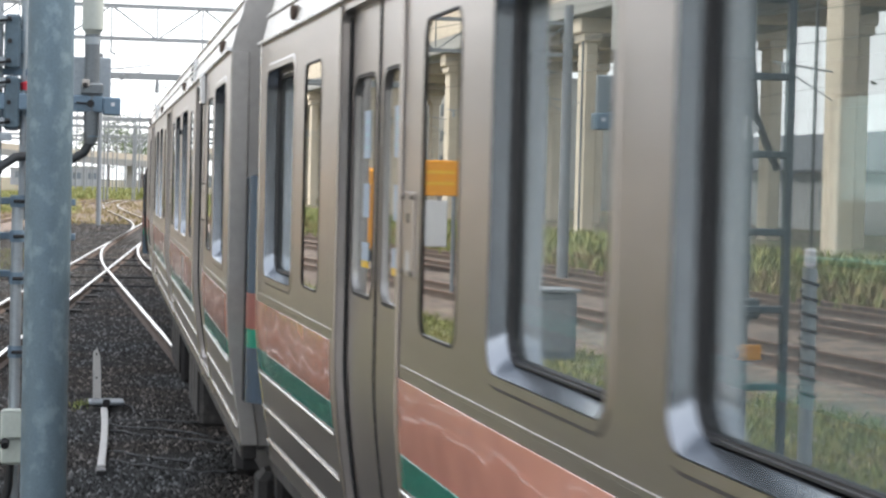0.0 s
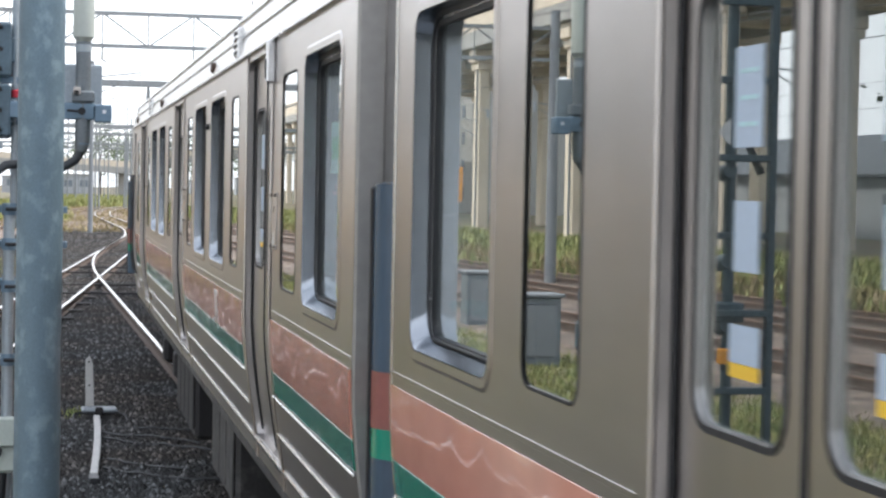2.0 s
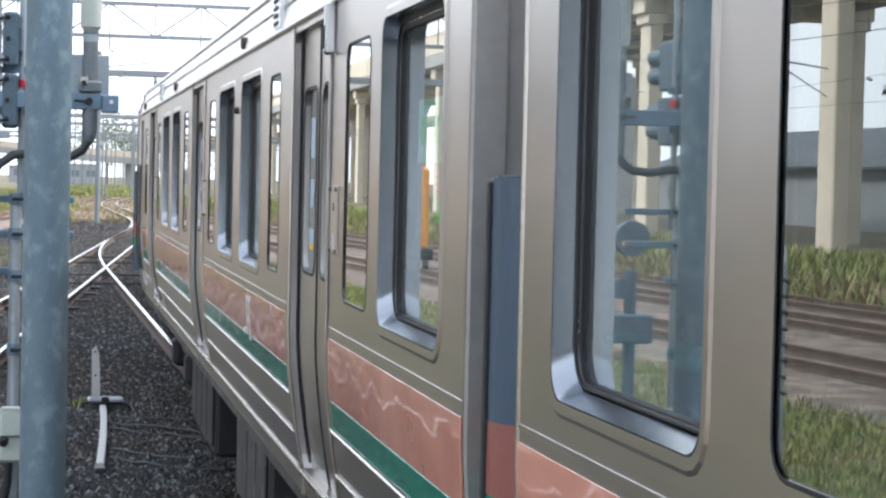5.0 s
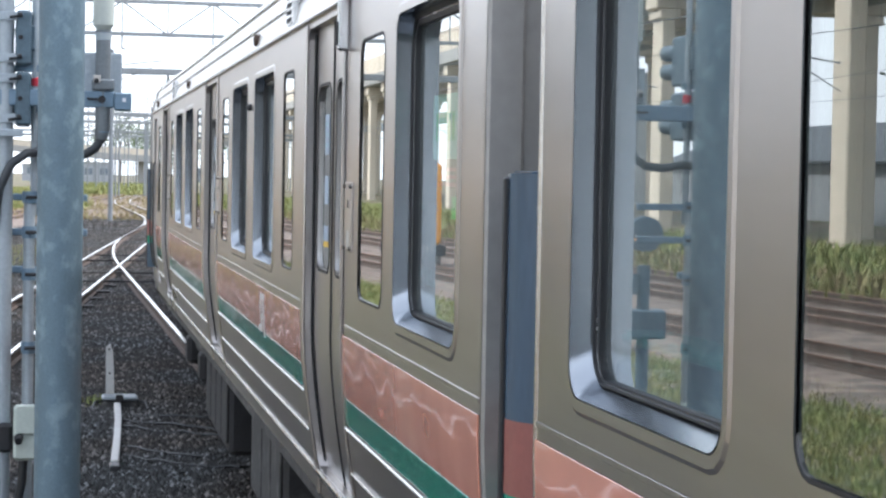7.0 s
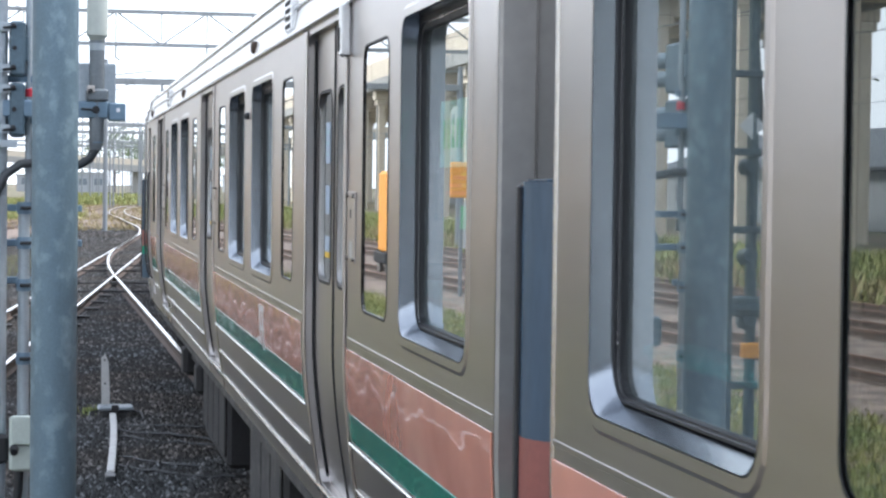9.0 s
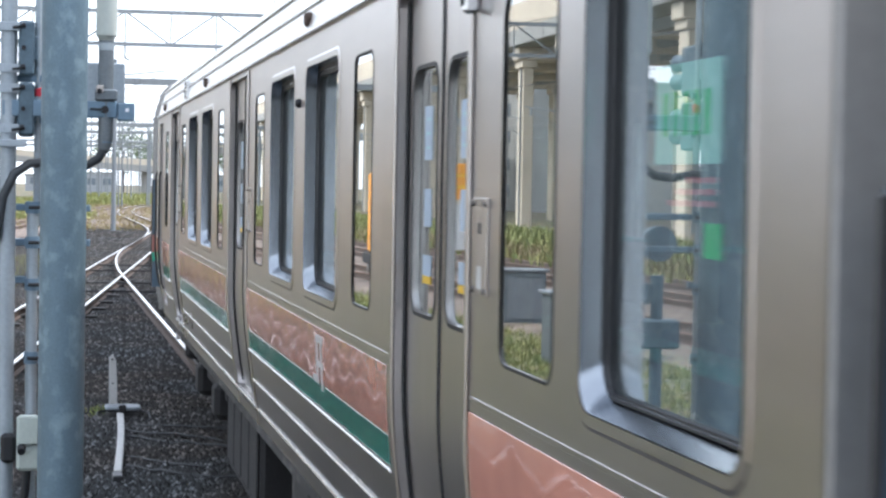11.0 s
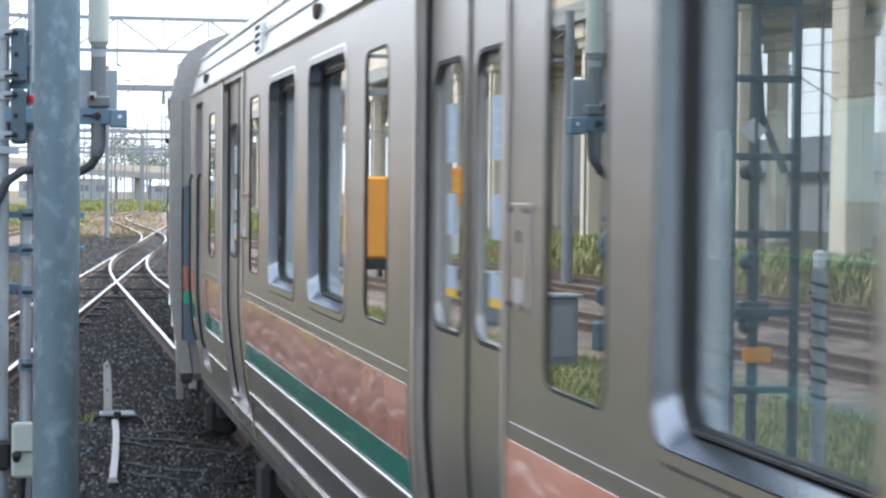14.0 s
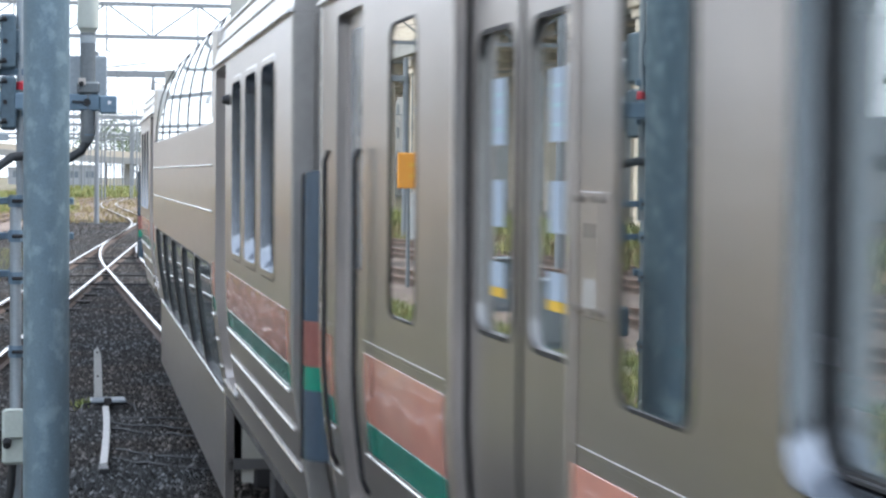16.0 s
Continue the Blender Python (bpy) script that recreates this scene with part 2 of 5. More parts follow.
# ---- mesh helpers ----
class Build:
    """Gathers faces for one mesh."""

    def __init__(self):
        self.v, self.f = [], []

    def add(self, verts, faces):
        k = len(self.v)
        self.v += [tuple(p) for p in verts]
        self.f += [tuple(i + k for i in q) for q in faces]
        return self

    def box(self, x0, x1, y0, y1, z0, z1, c=0.0):
        """A box; c chamfers its upright and lying edges."""
        if c <= 0:
            v = [(x, y, z) for z in (z0, z1) for x, y in ((x0, y0), (x1, y0), (x1, y1), (x0, y1))]
            return self.add(v, [(3, 2, 1, 0), (4, 5, 6, 7), (0, 1, 5, 4), (1, 2, 6, 5), (2, 3, 7, 6), (3, 0, 4, 7)])
        c = min(c, (x1 - x0) / 2.2, (y1 - y0) / 2.2, (z1 - z0) / 2.2)
        rings = []
        for z, i in ((z0, c), (z0 + c, 0), (z1 - c, 0), (z1, c)):
            a, b, d, e = x0 + i, x1 - i, y0 + i, y1 - i
            rings.append([(a + c, d, z), (b - c, d, z), (b, d + c, z), (b, e - c, z), (b - c, e, z), (a + c, e, z), (a, e - c, z), (a, d + c, z)])
        v = sum(rings, [])
        f = [tuple(range(7, -1, -1)), tuple(range(24, 32))]
        for r in range(3):
            f += [(r * 8 + i, r * 8 + (i + 1) % 8, r * 8 + 8 + (i + 1) % 8, r * 8 + 8 + i) for i in range(8)]
        return self.add(v, f)

    def tube(self, path, radius, n=10, caps=True):
        """A round bar along a path of points; radius is one number or one for each point."""
        pts = [Vector(p) for p in path]
        rad = radius if isinstance(radius, (list, tuple)) else [radius] * len(pts)
        k0 = len(self.v)
        side = None
        for i, p in enumerate(pts):
            way = (pts[min(i + 1, len(pts) - 1)] - pts[max(i - 1, 0)]).normalized()
            if side is None:
                side = way.orthogonal().normalized()
            side = (side - way * side.dot(way)).normalized()
            up = way.cross(side)
            for j in range(n):
                a = 2 * math.pi * j / n
                self.v.append(tuple(p + (side * math.cos(a) + up * math.sin(a)) * rad[i]))
        for i in range(len(pts) - 1):
            for j in range(n):
                a, b = k0 + i * n + j, k0 + i * n + (j + 1) % n
                self.f.append((a, b, b + n, a + n))
        if caps:
            self.f.append(tuple(k0 + j for j in range(n - 1, -1, -1)))
            self.f.append(tuple(k0 + (len(pts) - 1) * n + j for j in range(n)))
        return self

    def sweep(self, profile, path, closed=True):
        """A profile of (across, up) drawn along a level path of (x, y, z)."""
        pts = [Vector(p) for p in path]
        k0, n = len(self.v), len(profile)
        for i, p in enumerate(pts):
            way = (pts[min(i + 1, len(pts) - 1)] - pts[max(i - 1, 0)])
            way.z = 0
            way.normalize()
            right = Vector((way.y, -way.x, 0))
            for a, u in profile:
                self.v.append(tuple(p + right * a + Vector((0, 0, u))))
        m = n if closed else n - 1
        for i in range(len(pts) - 1):
            for j in range(m):
                a, b = k0 + i * n + j, k0 + i * n + (j + 1) % n
                self.f.append((a, a + n, b + n, b))
        if closed:
            self.f.append(tuple(k0 + j for j in range(n)))
            self.f.append(tuple(k0 + (len(pts) - 1) * n + j for j in range(n - 1, -1, -1)))
        return self

    def mesh(self, name, material, smooth=False, weld=False):
        me = bpy.data.meshes.new(name)
        me.from_pydata(self.v, [], self.f)
        me.materials.append(material)
        if weld:
            bm = bmesh.new()
            bm.from_mesh(me)
            bmesh.ops.remove_doubles(bm, verts=bm.verts, dist=0.0002)
            bm.to_mesh(me)
            bm.free()
        if smooth:
            me.polygons.foreach_set("use_smooth", [True] * len(me.polygons))
            me.set_sharp_from_angle(angle=radians(38))
        me.update()
        return me


def part(name, b, material, parent, label="", smooth=False):
    ob = new(name, b.mesh(name, material, smooth) if isinstance(b, Build) else b)
    ob.parent = parent
    if label:
        ob["label"] = label
    return ob


def thing(name, label, category, group="", m=None, kind=""):
    ob = new(name)
    ob.empty_display_size = 0.2
    if m is not None:
        ob.matrix_basis = m
    return tagged(ob, label, category, group, kind)


def structure(name, b, material, label, smooth=False):
    ob = new(name, b.mesh(name, material, smooth))
    return tagged(ob, label, name.split("_")[0], "", "structure")


def round_rect(s0, s1, z0, z1, r, n=4):
    """Points round a rectangle with rounded corners, counter-clockwise from the lower left, n + 1 in each corner."""
    out = []
    for cs, cz, a0 in ((s0 + r, z0 + r, 180), (s1 - r, z0 + r, 270), (s1 - r, z1 - r, 0), (s0 + r, z1 - r, 90)):
        for i in range(n + 1):
            a = radians(a0 + 90 * i / n)
            out.append((cs + r * math.cos(a), cz + r * math.sin(a)))
    return out


def cell_ring(s0, s1, z0, z1, hole, n=4):
    """The points on a plain rectangle that face the points of a rounded hole."""
    out = []
    corners = ((s0, z0), (s1, z0), (s1, z1), (s0, z1))
    for k in range(4):
        first, last = hole[k * (n + 1)], hole[k * (n + 1) + n]
        c = corners[k]
        a = (c[0], first[1]) if k in (0, 2) else (first[0], c[1])
        b = (last[0], c[1]) if k in (0, 2) else (c[0], last[1])
        for i in range(n + 1):
            t = 2 * i / n
            if t <= 1:
                out.append((a[0] + (c[0] - a[0]) * t, a[1] + (c[1] - a[1]) * t))
            else:
                out.append((c[0] + (b[0] - c[0]) * (t - 1), c[1] + (b[1] - c[1]) * (t - 1)))
    return out


def loop_faces(k0, n, flip=False):
    q = [(k0 + i, k0 + (i + 1) % n, k0 + n + (i + 1) % n, k0 + n + i) for i in range(n)]
    return [t[::-1] for t in q] if flip else q


# ---- the train ----
SIDE = 1.475            # half the body's width
FLOOR, CANT = 1.05, 3.02
DOOR_Z = (1.15, 2.985)
WIN_Z = (1.885, 2.875)
NARROW_Z = (1.915, 2.835)
WIDE_FRAME = 0.035


def side_openings(cab, leading=False):
    """Openings along one side, by their place from the car's near end to its far end."""
    if leading:
        wide = [(0.50, 1.55), (5.45, 6.50), (6.95, 8.00), (11.98, 13.02), (13.42, 14.52), (18.455, 19.495)]
        narrow = [(1.90, 2.40), (4.65, 5.13), (8.45, 8.94), (11.15, 11.63), (14.93, 15.445), (17.63, 18.12)]
        return wide, narrow, [(2.82, 4.10), (9.31, 10.59), (15.81, 17.09)]
    wide = [(0.60, 1.68), (5.56, 6.66), (7.08, 8.15), (12.10, 13.17), (13.62, 14.67)]
    narrow = [(1.94, 2.50), (4.68, 5.14), (8.50, 9.00), (11.17, 11.64), (15.14, 15.60), (17.76, 18.22)]
    doors = [(2.92, 4.13), (9.43, 10.64), (15.97, 17.18)]
    if not cab:
        wide.append((18.265, 19.325))
        narrow[-1] = (17.42, 17.96)
    return wide, narrow, doors


def wall_with_openings(cells, z0, z1, sgn):
    """Side wall: every cell is (from, to, hole or None); holes are (s0, s1, z0, z1, r, depth)."""
    b = Build()
    x = -SIDE * sgn
    for a, c, hole in cells:
        if hole is None:
            b.add([(x, a, z0), (x, c, z0), (x, c, z1), (x, a, z1)], [(3, 2, 1, 0)])
            continue
        s0, s1, h0, h1, r, depth = hole
        pts = round_rect(s0, s1, h0, h1, r)
        ring = cell_ring(a, c, z0, z1, pts)
        n = len(pts)
        k = len(b.v)
        b.v += [(x, s, z) for s, z in ring] + [(x, s, z) for s, z in pts] + [(x + depth * sgn, s, z) for s, z in pts]
        b.f += loop_faces(k, n, True) + loop_faces(k + n, n, True)
    return b


def ring_frame(s0, s1, z0, z1, r, width, proud, sgn, back=0.0):
    """A flat raised frame round an opening, with a rounded lip."""
    b = Build()
    x = -SIDE * sgn
    levels = [(0.0, -back), (0.0, proud), (width * 0.7, proud), (width, 0.0)]
    n = 0
    for grow, out in levels:
        pts = round_rect(s0 - grow, s1 + grow, z0 - grow, z1 + grow, r + grow)
        n = len(pts)
        b.v += [(x - out * sgn, s, z) for s, z in pts]
    for i in range(len(levels) - 1):
        b.f += loop_faces(i * n, n)
    return b


def pane(s0, s1, z0, z1, r, x, thick=0.006):
    b = Build()
    pts = round_rect(s0, s1, z0, z1, r)
    n = len(pts)
    b.v += [(x, s, z) for s, z in pts] + [(x + thick, s, z) for s, z in pts]
    b.f += [tuple(range(n - 1, -1, -1)), tuple(range(n, 2 * n))] + loop_faces(0, n)
    return b


def no_shadow(ob):
    ob.visible_shadow = False
    return ob


def bogie(car, y, name="bogie"):
    b = Build()
    for sg in (-1, 1):
        b.box(sg * 0.98 - 0.09, sg * 0.98 + 0.09, y - 1.5, y + 1.5, 0.42, 0.66, 0.03)
        for dy in (-1.05, 1.05):
            b.box(sg * 1.03 - 0.13, sg * 1.03 + 0.13, y + dy - 0.2, y + dy + 0.2, 0.26, 0.58, 0.05)
        for dy in (-0.35, 0.35):
            b.tube([(sg * 1.0, y + dy, 0.62), (sg * 1.0, y + dy, 1.0)], 0.16, 12)
    b.box(-0.9, 0.9, y - 0.25, y + 0.25, 0.45, 0.7, 0.03)
    frame_ob = part(name, b, UNDER, car)
    for dy in (-1.05, 1.05):
        for sg in (-1, 1):
            w = Build().tube([(sg * 0.47, y + dy, 0.43), (sg * 0.50, y + dy, 0.43), (sg * 0.505, y + dy, 0.43), (sg * 0.60, y + dy, 0.43)], [0.46, 0.46, 0.43, 0.43], 28)
            part("wheel", w, WHEEL, frame_ob, "", True)
    return frame_ob


def roof_profile(z_edge=CANT, half=SIDE, top=3.62, n=12):
    """Half section of the roof from the gutter up to the ridge, as (x, z)."""
    pts = [(half, z_edge), (half - 0.012, z_edge + 0.055), (half - 0.03, z_edge + 0.13)]
    x0, z0 = half - 0.055, z_edge + 0.20
    for i in range(n + 1):
        a = (i / n) * math.pi / 2
        pts.append((x0 * math.cos(a) ** 0.75 if i < n else 0.0, z0 + (top - z0) * math.sin(a)))
    return pts


def roof(car, y0, y1, top=3.62):
    half = roof_profile(top=top)
    prof = [(-x, z) for x, z in half] + [(x, z) for x, z in half[::-1][1:]]
    b = Build()
    n = len(prof)
    for y in (y0, y1):
        b.v += [(x, y, z) for x, z in prof]
    b.f += [(i, i + 1, n + i + 1, n + i) for i in range(n - 1)]
    b.f += [tuple(range(n - 1, -1, -1)), tuple(range(n, 2 * n))]
    r = part("roof", b, STEEL_ROOF, car, "pale curved steel roof", True)
    for sg in (-1, 1):
        for z, out, inset in ((CANT + 0.005, 0.018, 0.0), (CANT + 0.145, 0.010, 0.035), (CANT + 0.262, 0.008, 0.064)):
            x = sg * (SIDE - inset)
            part("gutter", Build().box(min(x, x + sg * out) - 0.004, max(x, x + sg * out) + 0.004, y0, y1, z - 0.011, z + 0.011, 0.004), STEEL_BRIGHT, r)
    return r


def end_walls(car, y0, y1):
    for y, inner in ((y0, 1), (y1, -1)):
        b = Build()
        half = [(x, z) for x, z in roof_profile()]
        prof = [(-x, z) for x, z in half] + [(x, z) for x, z in half[::-1][1:]] + [(SIDE - 0.002, FLOOR), (-SIDE + 0.002, FLOOR)]
        n = len(prof)
        for yy in sorted((y - inner * 0.004, y + inner * 0.05)):
            b.v += [(x * 0.998, yy, z) for x, z in prof]
        b.f += [tuple(range(n)), tuple(range(2 * n - 1, n - 1, -1))] + loop_faces(0, n, True)
        w = part("end_wall", b, END_PAINT, car, "plain grey painted end wall")
        for sg in (-1, 1):
            part("corner_post", Build().box(sg * (SIDE - 0.05) - 0.05, sg * (SIDE - 0.05) + 0.048, min(y, y - inner * 0.02), max(y, y - inner * 0.02), FLOOR, CANT, 0.008), END_PAINT, w)
        part("gangway", Build().box(-0.48, 0.48, min(y, y - inner * 0.24), max(y, y - inner * 0.24), 1.12, 3.1, 0.05), RUBBER, w, "black folded gangway bellows")


def gap_cover(car, y, z0=1.22, z1=2.37, bulge=0.160, long=0.33):
    """Upright half-round guard at the car's far end, in line with its coloured bands."""
    for sg in (-1, 1):
        xs = sg * (SIDE - 0.13)

        def prof(a, c, material, label):
            b = Build()
            pts = []
            for i in range(19):
                t = math.pi * i / 18
                pts.append((xs + sg * bulge * math.sin(t), y + 0.02 + long / 2 - long / 2 * math.cos(t)))
            pts += [(xs - sg * 0.10, y + 0.02 + long), (xs - sg * 0.10, y + 0.02)]
            n = len(pts)
            b.v += [(px, py, a) for px, py in pts] + [(px, py, c) for px, py in pts]
            b.f += [tuple(range(n)), tuple(range(2 * n - 1, n - 1, -1))] + loop_faces(0, n, True)
            return part("gap_cover", b, material, car, label, True)

        prof(1.776, z1, COVER_BLUE, "blue-grey rubber guard between the cars")
        prof(1.595, 1.776, COVER_ORANGE, "orange stretch of the guard")
        prof(1.50, 1.595, GREEN, "green stretch of the guard")
        # Added black strip: paints the shadow gap beside the guard
        edge = sorted((xs + sg * (bulge - 0.03), xs + sg * (bulge + 0.009)))
        part("guard_seal", Build().box(edge[0], edge[1], y + 0.02 + long * 0.52, y + 0.02 + long * 0.60, z0, z1 - 0.01, 0.004), RUBBER, car, "black strip painting the shadow gap beside the guard")
        cap = sorted((xs - sg * 0.105, xs + sg * (bulge - 0.012)))
        part("gap_cover_cap", Build().box(cap[0] + 0.02, cap[1] - 0.05, y + 0.09, y - 0.05 + long, z1, z1 + 0.006, 0.002), COVER_BLUE, car, "flat blue-grey cap of the guard")
        prof(z0, 1.50, COVER_BLUE, "blue-grey foot of the guard")


def bands(car, stretches, sgn, shared=True):
    """Coloured bands, beads and groove on the lower wall between the doors."""
    x = -SIDE * sgn
    for a, c in stretches:
        a2, c2 = a + 0.012, c - 0.012

        def strip(z0, z1, proud, material, name, chamfer=0.0015):
            b = Build().box(min(x, x - proud * sgn), max(x, x - proud * sgn), a2, c2, z0, z1, chamfer)
            return part(name, b, material, car)

        strip(1.525, 1.752, 0.004, ORANGE, "orange_band")
        strip(1.428, 1.5235, 0.004, GREEN, "green_band")
        strip(1.781, 1.795, 0.003, STEEL_DOOR, "belt_bead", 0.0012)
        strip(1.411, 1.423, 0.013, BEAD, "bead", 0.005)
        strip(1.264, 1.274, 0.011, BEAD, "bead", 0.004)
        if c - a > 1.5:
            strip(1.128, 1.140, 0.012, BEAD, "bead", 0.005)


def door_leafs(car, s0, s1, sgn, papers):
    x = -SIDE * sgn + 0.038 * sgn
    mid = (s0 + s1) / 2
    for a, c in ((s0 - 0.03, mid - 0.004), (mid + 0.004, s1 + 0.03)):
        w = c - a
        g0, g1 = a + (0.13 if a < mid - 0.1 else 0.085), c - (0.085 if a < mid - 0.1 else 0.13)
        hole = (g0, g1, 1.955, 2.73, 0.07, 0.018)
        pts = round_rect(*hole[:5])
        ring = cell_ring(a, c, DOOR_Z[0] - 0.01, DOOR_Z[1] + 0.02, pts)
        n = len(pts)
        b = Build()
        b.v += [(x, s, z) for s, z in ring] + [(x, s, z) for s, z in pts] + [(x + 0.035 * sgn, s, z) for s, z in pts] + [(x + 0.035 * sgn, s, z) for s, z in ring]
        b.f += loop_faces(0, n, True) + loop_faces(n, n, True) + loop_faces(2 * n, n, True)
        b.f += [(i, 3 * n + i, 3 * n + (i + 1) % n, (i + 1) % n) for i in range(n)]
        leaf = part("door_leaf", b, STEEL_DOOR, car, "brushed steel sliding door leaf")
        no_shadow(part("door_pane", pane(g0 + 0.001, g1 - 0.001, 1.956, 2.729, 0.07, x + 0.012 * sgn), DOOR_GLASS, leaf))
        g = Build()
        lev = []
        for grow, out in ((0.0, 0.003), (0.012, 0.003), (0.014, 0.0)):
            p2 = round_rect(g0 - grow, g1 + grow, 1.955 - grow, 2.73 + grow, 0.07 + grow)
            g.v += [(x - out * sgn, s, z) for s, z in p2]
        g.f += loop_faces(0, n) + loop_faces(n, n)
        part("gasket", g, RUBBER, leaf)
        if papers:
            cx = (g0 + g1) / 2
            for z0, z1, wd, m_, nm in ((2.44, 2.61, 0.135, NOTICE, "notice"), (2.23, 2.35, 0.12, NOTICE, "notice"), (2.075, 2.14, 0.145, NOTICE, "sticker"), (2.05, 2.074, 0.145, YELLOW, "sticker")):
                o = part(nm, Build().box(min(x + 0.0098 * sgn, x + 0.0110 * sgn), max(x + 0.0098 * sgn, x + 0.0110 * sgn), cx - wd / 2, cx + wd / 2, z0, z1), m_, leaf, "pale blue paper notice on the glass" if m_ is NOTICE else "yellow strip of a sticker")
            for k in range(3):
                part("print_bar", Build().box(min(x + 0.0088 * sgn, x + 0.0095 * sgn), max(x + 0.0088 * sgn, x + 0.0095 * sgn), cx - 0.045, cx + 0.045, 2.475 + 0.045 * k, 2.483 + 0.045 * k), PAPER_INK, leaf)
    part("door_seal", Build().box(min(x - 0.006 * sgn, x + 0.02 * sgn), max(x - 0.006 * sgn, x + 0.02 * sgn), mid - 0.010, mid + 0.010, DOOR_Z[0], DOOR_Z[1], 0.003), RUBBER, car)
    xs = -SIDE * sgn
    for e0, e1 in ((s0, s0 + 0.010), (s1 - 0.012, s1)):
        part("door_seal", Build().box(min(x - 0.012 * sgn, x - 0.001 * sgn), max(x - 0.012 * sgn, x - 0.001 * sgn), e0, e1, DOOR_Z[0] + 0.01, DOOR_Z[1] - 0.01, 0.004), RUBBER, car)
    part("door_sill", Build().box(min(xs - 0.02 * sgn, xs + 0.06 * sgn), max(xs - 0.02 * sgn, xs + 0.06 * sgn), s0 - 0.02, s1 + 0.02, DOOR_Z[0] - 0.03, DOOR_Z[0] - 0.002, 0.006), STEEL_BRIGHT, car, "worn bright door sill")


def wide_window(car, s0, s1, sgn, z=WIN_Z):
    x = -SIDE * sgn
    depth = 0.068
    fr = part("window_frame", ring_frame(s0, s1, z[0], z[1], 0.075, WIDE_FRAME, 0.005, sgn), STEEL, car, "raised steel frame of a deep window")
    # polished reveal whose sill slopes outwards, with the sash at its back
    b = Build()
    zb = z[0] + 0.034
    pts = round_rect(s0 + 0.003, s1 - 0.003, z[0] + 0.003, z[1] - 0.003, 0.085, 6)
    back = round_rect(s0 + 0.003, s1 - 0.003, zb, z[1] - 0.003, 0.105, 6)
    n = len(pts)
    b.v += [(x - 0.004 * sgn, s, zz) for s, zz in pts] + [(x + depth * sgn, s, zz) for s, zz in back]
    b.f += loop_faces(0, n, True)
    part("reveal", b, STEEL_REVEAL, fr, "polished window reveal with sky blue tinted into its colour", True)
    for inset, wd, xo, m_, nm in ((0.0, 0.017, 0.046, RUBBER, "gasket"), (0.0175, 0.005, 0.052, STEEL_BRIGHT, "sash"), (0.023, 0.016, 0.054, RUBBER, "gasket")):
        g = Build()
        for grow in (0.0, wd):
            p2 = round_rect(s0 + inset + grow, s1 - inset - grow, zb + (inset + grow) * 0.3 - 0.004, z[1] - inset - grow, 0.10 - inset - grow, 6)
            g.v += [(x + xo * sgn, s, zz) for s, zz in p2]
        g.f += loop_faces(0, n, True)
        k = len(g.v)
        p3 = round_rect(s0 + inset + wd, s1 - inset - wd, zb + (inset + wd) * 0.3 - 0.004, z[1] - inset - wd, 0.10 - inset - wd, 6)
        g.v += [(x + xo * sgn, s, zz) for s, zz in p3] + [(x + (depth + 0.004) * sgn, s, zz) for s, zz in p3]
        g.f += loop_faces(k, n, True)
        part(nm, g, m_, fr)
    no_shadow(part("window_pane", pane(s0 + 0.037, s1 - 0.037, zb + 0.006, z[1] - 0.037, 0.06, x + 0.066 * sgn), GLASS, fr))


def narrow_window(car, s0, s1, sgn, z=NARROW_Z):
    x = -SIDE * sgn
    g = part("window_gasket", ring_frame(s0, s1, z[0], z[1], 0.06, 0.009, 0.002, sgn, back=0.005), RUBBER, car)
    no_shadow(part("window_pane", pane(s0, s1, z[0], z[1], 0.06, x + 0.004 * sgn), CLEAR_GLASS, g))


def interior(car, y0, y1):
    part("car_floor", Build().box(-1.31, 1.31, y0, y1, 1.06, 1.13), INSIDE_FLOOR, car)
    part("car_ceiling", Build().box(-1.38, 1.38, y0, y1, 3.03, 3.06), INSIDE, car)


def bench(car, a, c):
    for sg in (-1, 1):
        b = Build().box(min(sg * 0.92, sg * 1.36), max(sg * 0.92, sg * 1.36), a, c, 1.42, 1.58, 0.05)
        b.box(min(sg * 1.26, sg * 1.38), max(sg * 1.26, sg * 1.38), a, c, 1.58, 2.0, 0.04)
        b.box(min(sg * 1.0, sg * 1.34), max(sg * 1.0, sg * 1.34), a + 0.05, c - 0.05, 1.13, 1.42)
        st = part("bench_seat", b, SEAT, car, "blue cloth bench seat")
        part("seat_trim", Build().box(min(sg * 1.25, sg * 1.36), max(sg * 1.25, sg * 1.36), a, c, 2.001, 2.03, 0.008), CYAN, st, "teal top edge of the seat back")


def inner_lining(car, cells, sgn):
    """Cream lining inside the wall, with the same openings."""
    b = Build()
    x = -(SIDE - 0.08) * sgn
    for a, c, hole in cells:
        if hole is None:
            b.add([(x, a, 1.13), (x, c, 1.13), (x, c, CANT), (x, a, CANT)], [(0, 1, 2, 3)])
            continue
        s0, s1, h0, h1, r, depth = hole
        pts = round_rect(s0 + 0.02, s1 - 0.02, max(h0, 1.16) + 0.02, h1 - 0.02, r)
        ring = cell_ring(a, c, 1.13, CANT, pts)
        n, k = len(pts), len(b.v)
        b.v += [(x, s, z) for s, z in ring] + [(x, s, z) for s, z in pts]
        b.f += loop_faces(k, n)
    part("lining", b, INSIDE, car)


TUCK_Z, TUCK_RISE, TUCK_IN = 1.72, 0.62, 0.085


